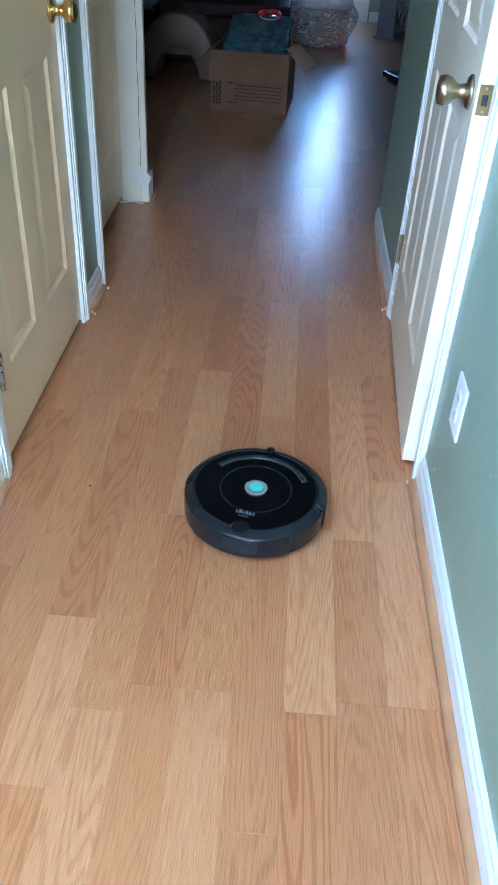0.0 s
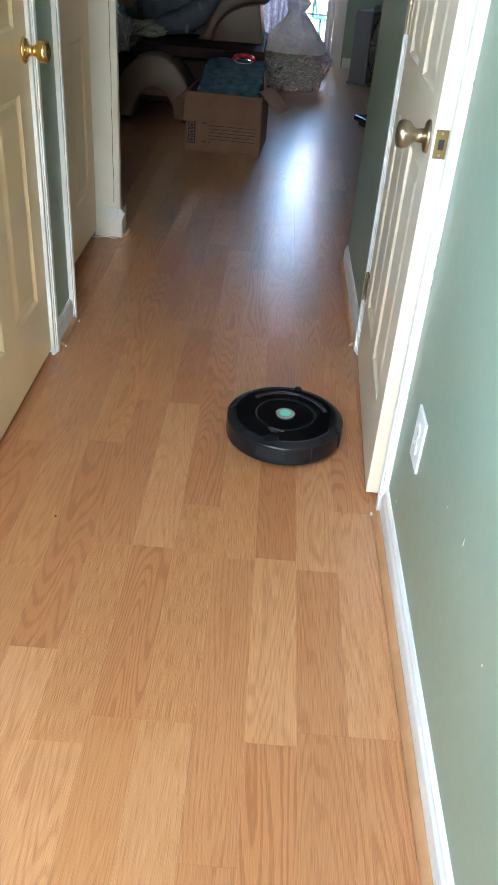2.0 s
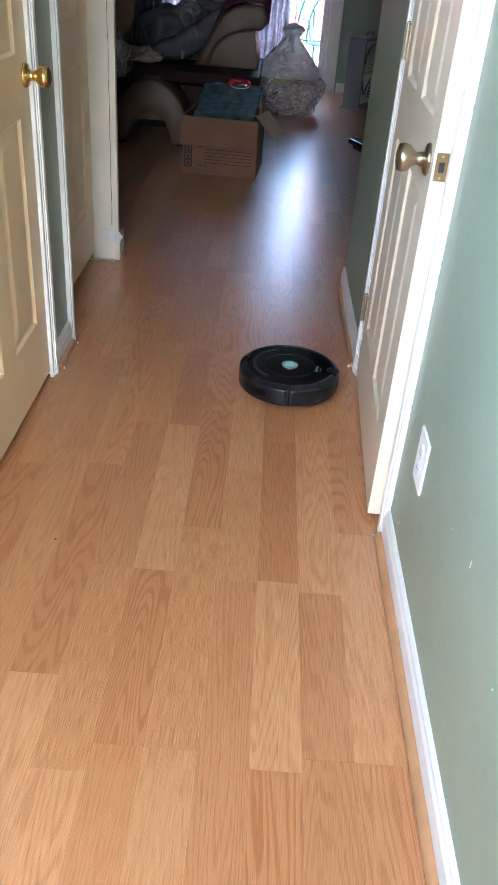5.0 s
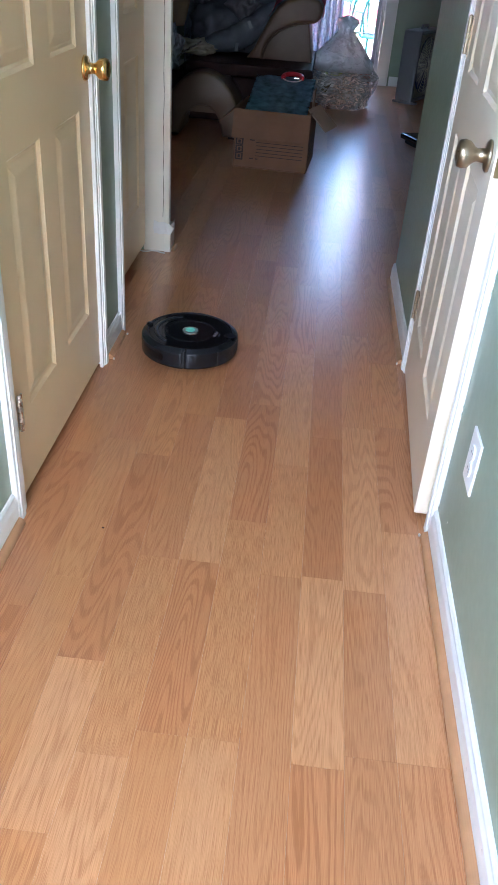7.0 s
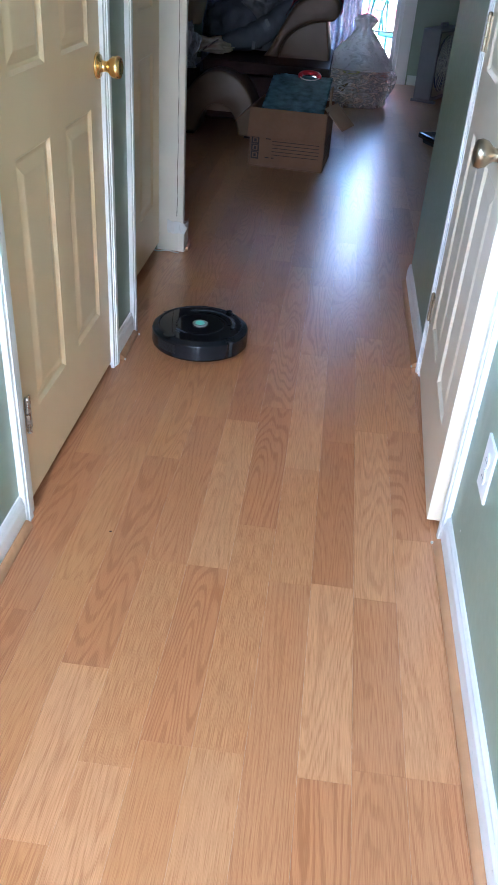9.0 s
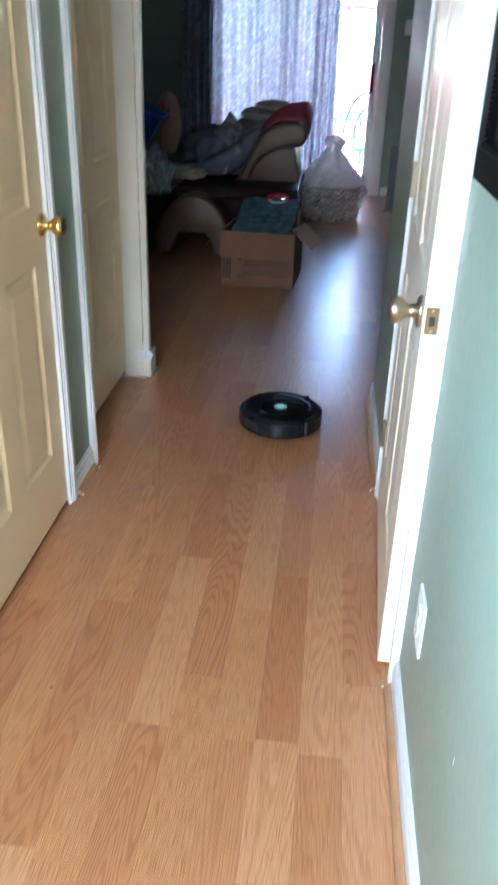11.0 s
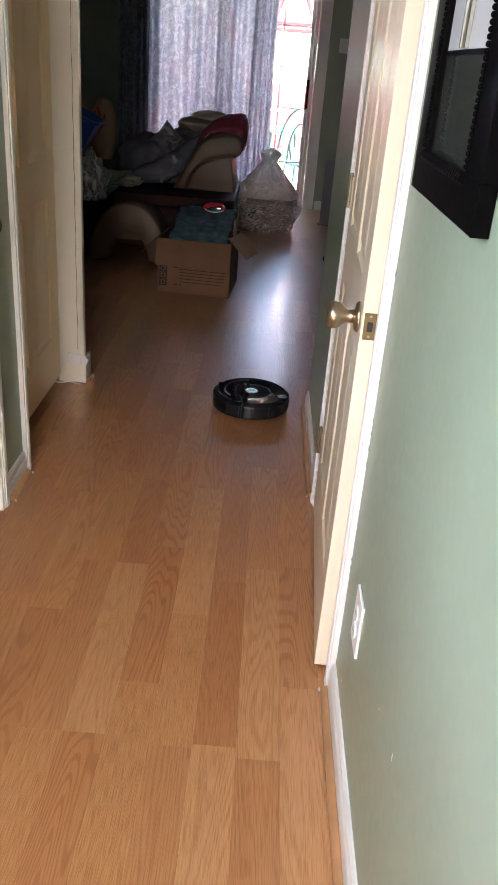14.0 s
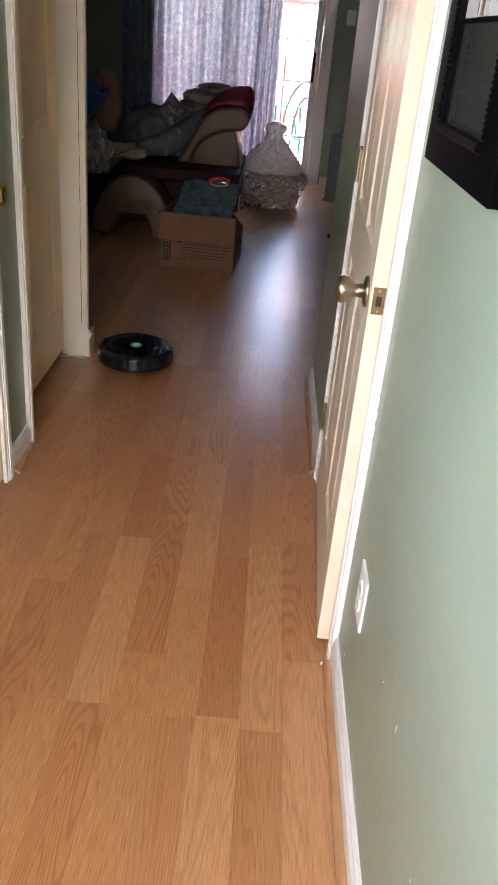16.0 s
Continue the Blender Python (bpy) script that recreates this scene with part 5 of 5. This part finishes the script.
# plain bars for the maker's mark
bm = bmesh.new()
for i, (w_, h_) in enumerate(((0.004, 0.009), (0.007, 0.012), (0.006, 0.008), (0.006, 0.011), (0.006, 0.008), (0.005, 0.010))):
    y = 0.021 - i * 0.0078
    box(-0.098, y - w_ / 2, 0.0848, -0.098 + h_, y + w_ / 2, 0.0852, bm)
for i in range(4):
    box(-0.107, 0.010 - i * 0.006, 0.0848, -0.1035, 0.0145 - i * 0.006, 0.0852, bm)
part("mark_bars", bm, GREYCLOTH, top, "pale lettering bars")
part("rear_notch", revolve([(0.0, 0.0851), (0.021, 0.0851), (0.022, 0.0870), (0.019, 0.0882), (0.0, 0.0882)], n=24), SLATE, robot, "bin release tab", m=pose(-0.147, 0, 0))
vents = bmesh.new()
for i in range(7):
    revolve([(0.1695, 0.036 + 0.0048 * i), (0.1707, 0.036 + 0.0048 * i), (0.1707, 0.0382 + 0.0048 * i), (0.1695, 0.0382 + 0.0048 * i), (0.1695, 0.036 + 0.0048 * i)], 168, 196, 12, vents)
part("vent_louvres", vents, DARK, shell)
part("side_window", revolve([(0.1705, 0.036), (0.1722, 0.038), (0.1722, 0.060), (0.1705, 0.062), (0.1705, 0.036)], 38, 72, 14), BLACKGLOSS, bumper, "dark sensor window")
part("side_window", revolve([(0.1705, 0.036), (0.1722, 0.038), (0.1722, 0.060), (0.1705, 0.062), (0.1705, 0.036)], -72, -38, 14), BLACKGLOSS, bumper, "dark sensor window")
for y in (-0.115, 0.115):
    w_ = part("wheel", revolve([(0.0, -0.012), (0.030, -0.012), (0.033, -0.009), (0.033, 0.009), (0.030, 0.012), (0.0, 0.012)], n=24), RUBBER, robot, m=pose(0.0, y, 0.0335, 90, 0, 0))
part("caster", revolve([(0.0, -0.008), (0.012, -0.008), (0.012, 0.008), (0.0, 0.008)], n=16), RUBBER, robot, m=pose(0.125, 0, 0.0125, 90, 0, 0))
brush = part("side_brush", revolve([(0.0, 0.006), (0.010, 0.006), (0.010, 0.014), (0.0, 0.014)], n=16), SOFTGREY, robot, m=pose(0.115, -0.085, 0))

# ---- a dry leaf speck on the floor ----
tagged(finish("debris_speck", lump(0.0035, 0.0018, 0.003, 3, 0.4, 2), DARK, m=pose(-0.455, 2.02, 0.0001)), "small dark crumb on the wooden floor", "crumb")

# ---- floor strips ----
W, X0 = 0.0971, -0.1545
JOINTS = {-5: (2.83,), -4: (1.84, 2.42, 3.01), -3: (1.245, 1.61, 2.36, 3.00, 3.61), -2: (1.40, 1.94, 2.60, 3.17, 3.74), -1: (1.46, 1.94, 2.60, 3.12, 3.51),
          0: (1.46, 2.11, 2.70, 3.28), 1: (1.20, 1.92, 2.38, 3.09), 2: (1.43, 1.93, 2.54, 3.10, 3.83), 3: (1.46, 1.90, 2.62, 3.28), 4: (1.46, 2.13, 2.64, 3.07), 5: (1.60, 2.30, 2.95)}
# tone of each strip: the one that ends at the first joint, then the following ones
TONES = {-5: "hm", -4: "hhmh", -3: "hprhmr", -2: "pgmhmr", -1: "hrprmr", 0: "pgrmhr", 1: "mmgpmrm", 2: "rprmmhr", 3: "mmphmr", 4: "mpmhmr", 5: "mhm"}
floor = empty("floor", pose(0, 0, 0), "light oak laminate strip floor with satin sheen", "floor", kind="structure")
part("underlay", box(WEST, -1.95, -0.06, EAST, FAR + 0.02, -0.0085), DARKWOOD, floor)
rg = random.Random(11)


def strip_ends(k):
    ys = sorted(JOINTS.get(k, (rg.uniform(1.4, 2.0),)))
    while ys[0] > -1.9:
        ys.insert(0, ys[0] - rg.uniform(0.46, 0.78))
    while ys[-1] < FAR:
        ys.append(ys[-1] + rg.uniform(0.46, 0.78))
    return ys


def strip_mesh(x0, y0, x1, y1, verts, faces, ox=0.0, oy=0.0):
    g, c = 0.00013, 0.00004
    i = len(verts)
    for z, e in ((-0.008, g), (-c, g), (0.0, g + c)):
        verts += [(x0 + e - ox, y0 + e - oy, z), (x1 - e - ox, y0 + e - oy, z), (x1 - e - ox, y1 - e - oy, z), (x0 + e - ox, y1 - e - oy, z)]
    for r in (0, 4):
        for q in range(4):
            faces.append((i + r + q, i + r + (q + 1) % 4, i + r + 4 + (q + 1) % 4, i + r + 4 + q))
    faces.append((i + 8, i + 9, i + 10, i + 11))


rest_v, rest_f, rest_t = [], [], []
count = 0
for k in range(math.floor((WEST - X0) / W), math.ceil((EAST - X0) / W)):
    x0, x1 = max(WEST, X0 + k * W), min(EAST, X0 + (k + 1) * W)
    ys = strip_ends(k)
    first = ys.index(min(JOINTS[k])) if k in JOINTS else 0
    for q, (y0, y1) in enumerate(zip(ys, ys[1:])):
        at = q - first + 1
        tone = TONES[k][at] if k in TONES and 0 <= at < len(TONES[k]) else rg.choice("hmmrrp")
        y0, y1 = max(y0, -1.9), min(y1, FAR + 0.02)
        if y1 - y0 < 0.02:
            continue
        hall = -9 <= k <= 5
        if not hall and y1 < 3.0:
            continue
        if hall and y0 > 0.5 and -6 <= k <= 5 and y0 < 8.0 and count < 290:
            v, f = [], []
            cx, cy = (x0 + x1) / 2, (y0 + y1) / 2
            strip_mesh(x0, y0, x1, y1, v, f, cx, cy)
            me = bpy.data.meshes.new("floor_strip")
            me.from_pydata(v, [], f)
            me.materials.append(OAKS[tone])
            o = new("floor_strip", me)
            o.location, o.parent = (cx, cy, 0), floor
            count += 1
        else:
            strip_mesh(x0, y0, x1, y1, rest_v, rest_f)
            rest_t += ["phmrg".index(tone)] * 9
me = bpy.data.meshes.new("more_floor_strips")
me.from_pydata(rest_v, [], rest_f)
for c in "phmrg":
    me.materials.append(OAKS[c])
me.polygons.foreach_set("material_index", rest_t)
o = new("more_floor_strips", me)
o.parent = floor
tagged(o, kind="stuff")


def motions():
    rows = [(0.0, -0.048, 1.963, 79), (0.5, -0.019, 2.086, 76), (1.0, 0.021, 2.213, 73), (1.5, 0.063, 2.337, 73), (2.0, 0.099, 2.453, 75), (2.5, 0.129, 2.579, 78),
            (3.0, 0.155, 2.710, 81), (3.5, 0.173, 2.826, 84), (3.7, 0.174, 2.870, 85), (4.0, 0.171, 2.882, 88), (4.4, 0.160, 2.861, 120), (4.9, 0.130, 2.886, 168), (5.3, 0.045, 2.931, 173),
            (5.8, -0.085, 2.970, 173), (6.0, -0.135, 2.978, 174), (6.5, -0.271, 2.999, 174), (7.0, -0.398, 3.013, 174), (7.5, -0.466, 3.020, 168), (8.0, -0.465, 3.008, 130),
            (8.2, -0.464, 3.008, 117), (8.7, -0.45, 3.027, 62), (9.2, -0.385, 3.117, 53), (10.0, -0.235, 3.328, 50), (10.5, -0.127, 3.454, 47), (11.0, -0.02, 3.564, 46), (11.5, 0.084, 3.679, 46),
            (12.0, 0.135, 3.738, 47), (12.5, 0.172, 3.791, 47), (13.0, 0.174, 3.785, 62), (13.5, 0.168, 3.794, 105), (14.0, 0.110, 3.838, 160), (14.5, -0.02, 3.898, 165),
            (15.0, -0.172, 3.911, 170), (15.5, -0.315, 3.942, 170), (16.0, -0.43, 3.968, 168)]
    robot.scale = (0.975, 0.975, 0.975)
    walk(robot, [(t, pose(x, y, 0.0, 0, 0, a)) for t, x, y, a in rows])


motions()
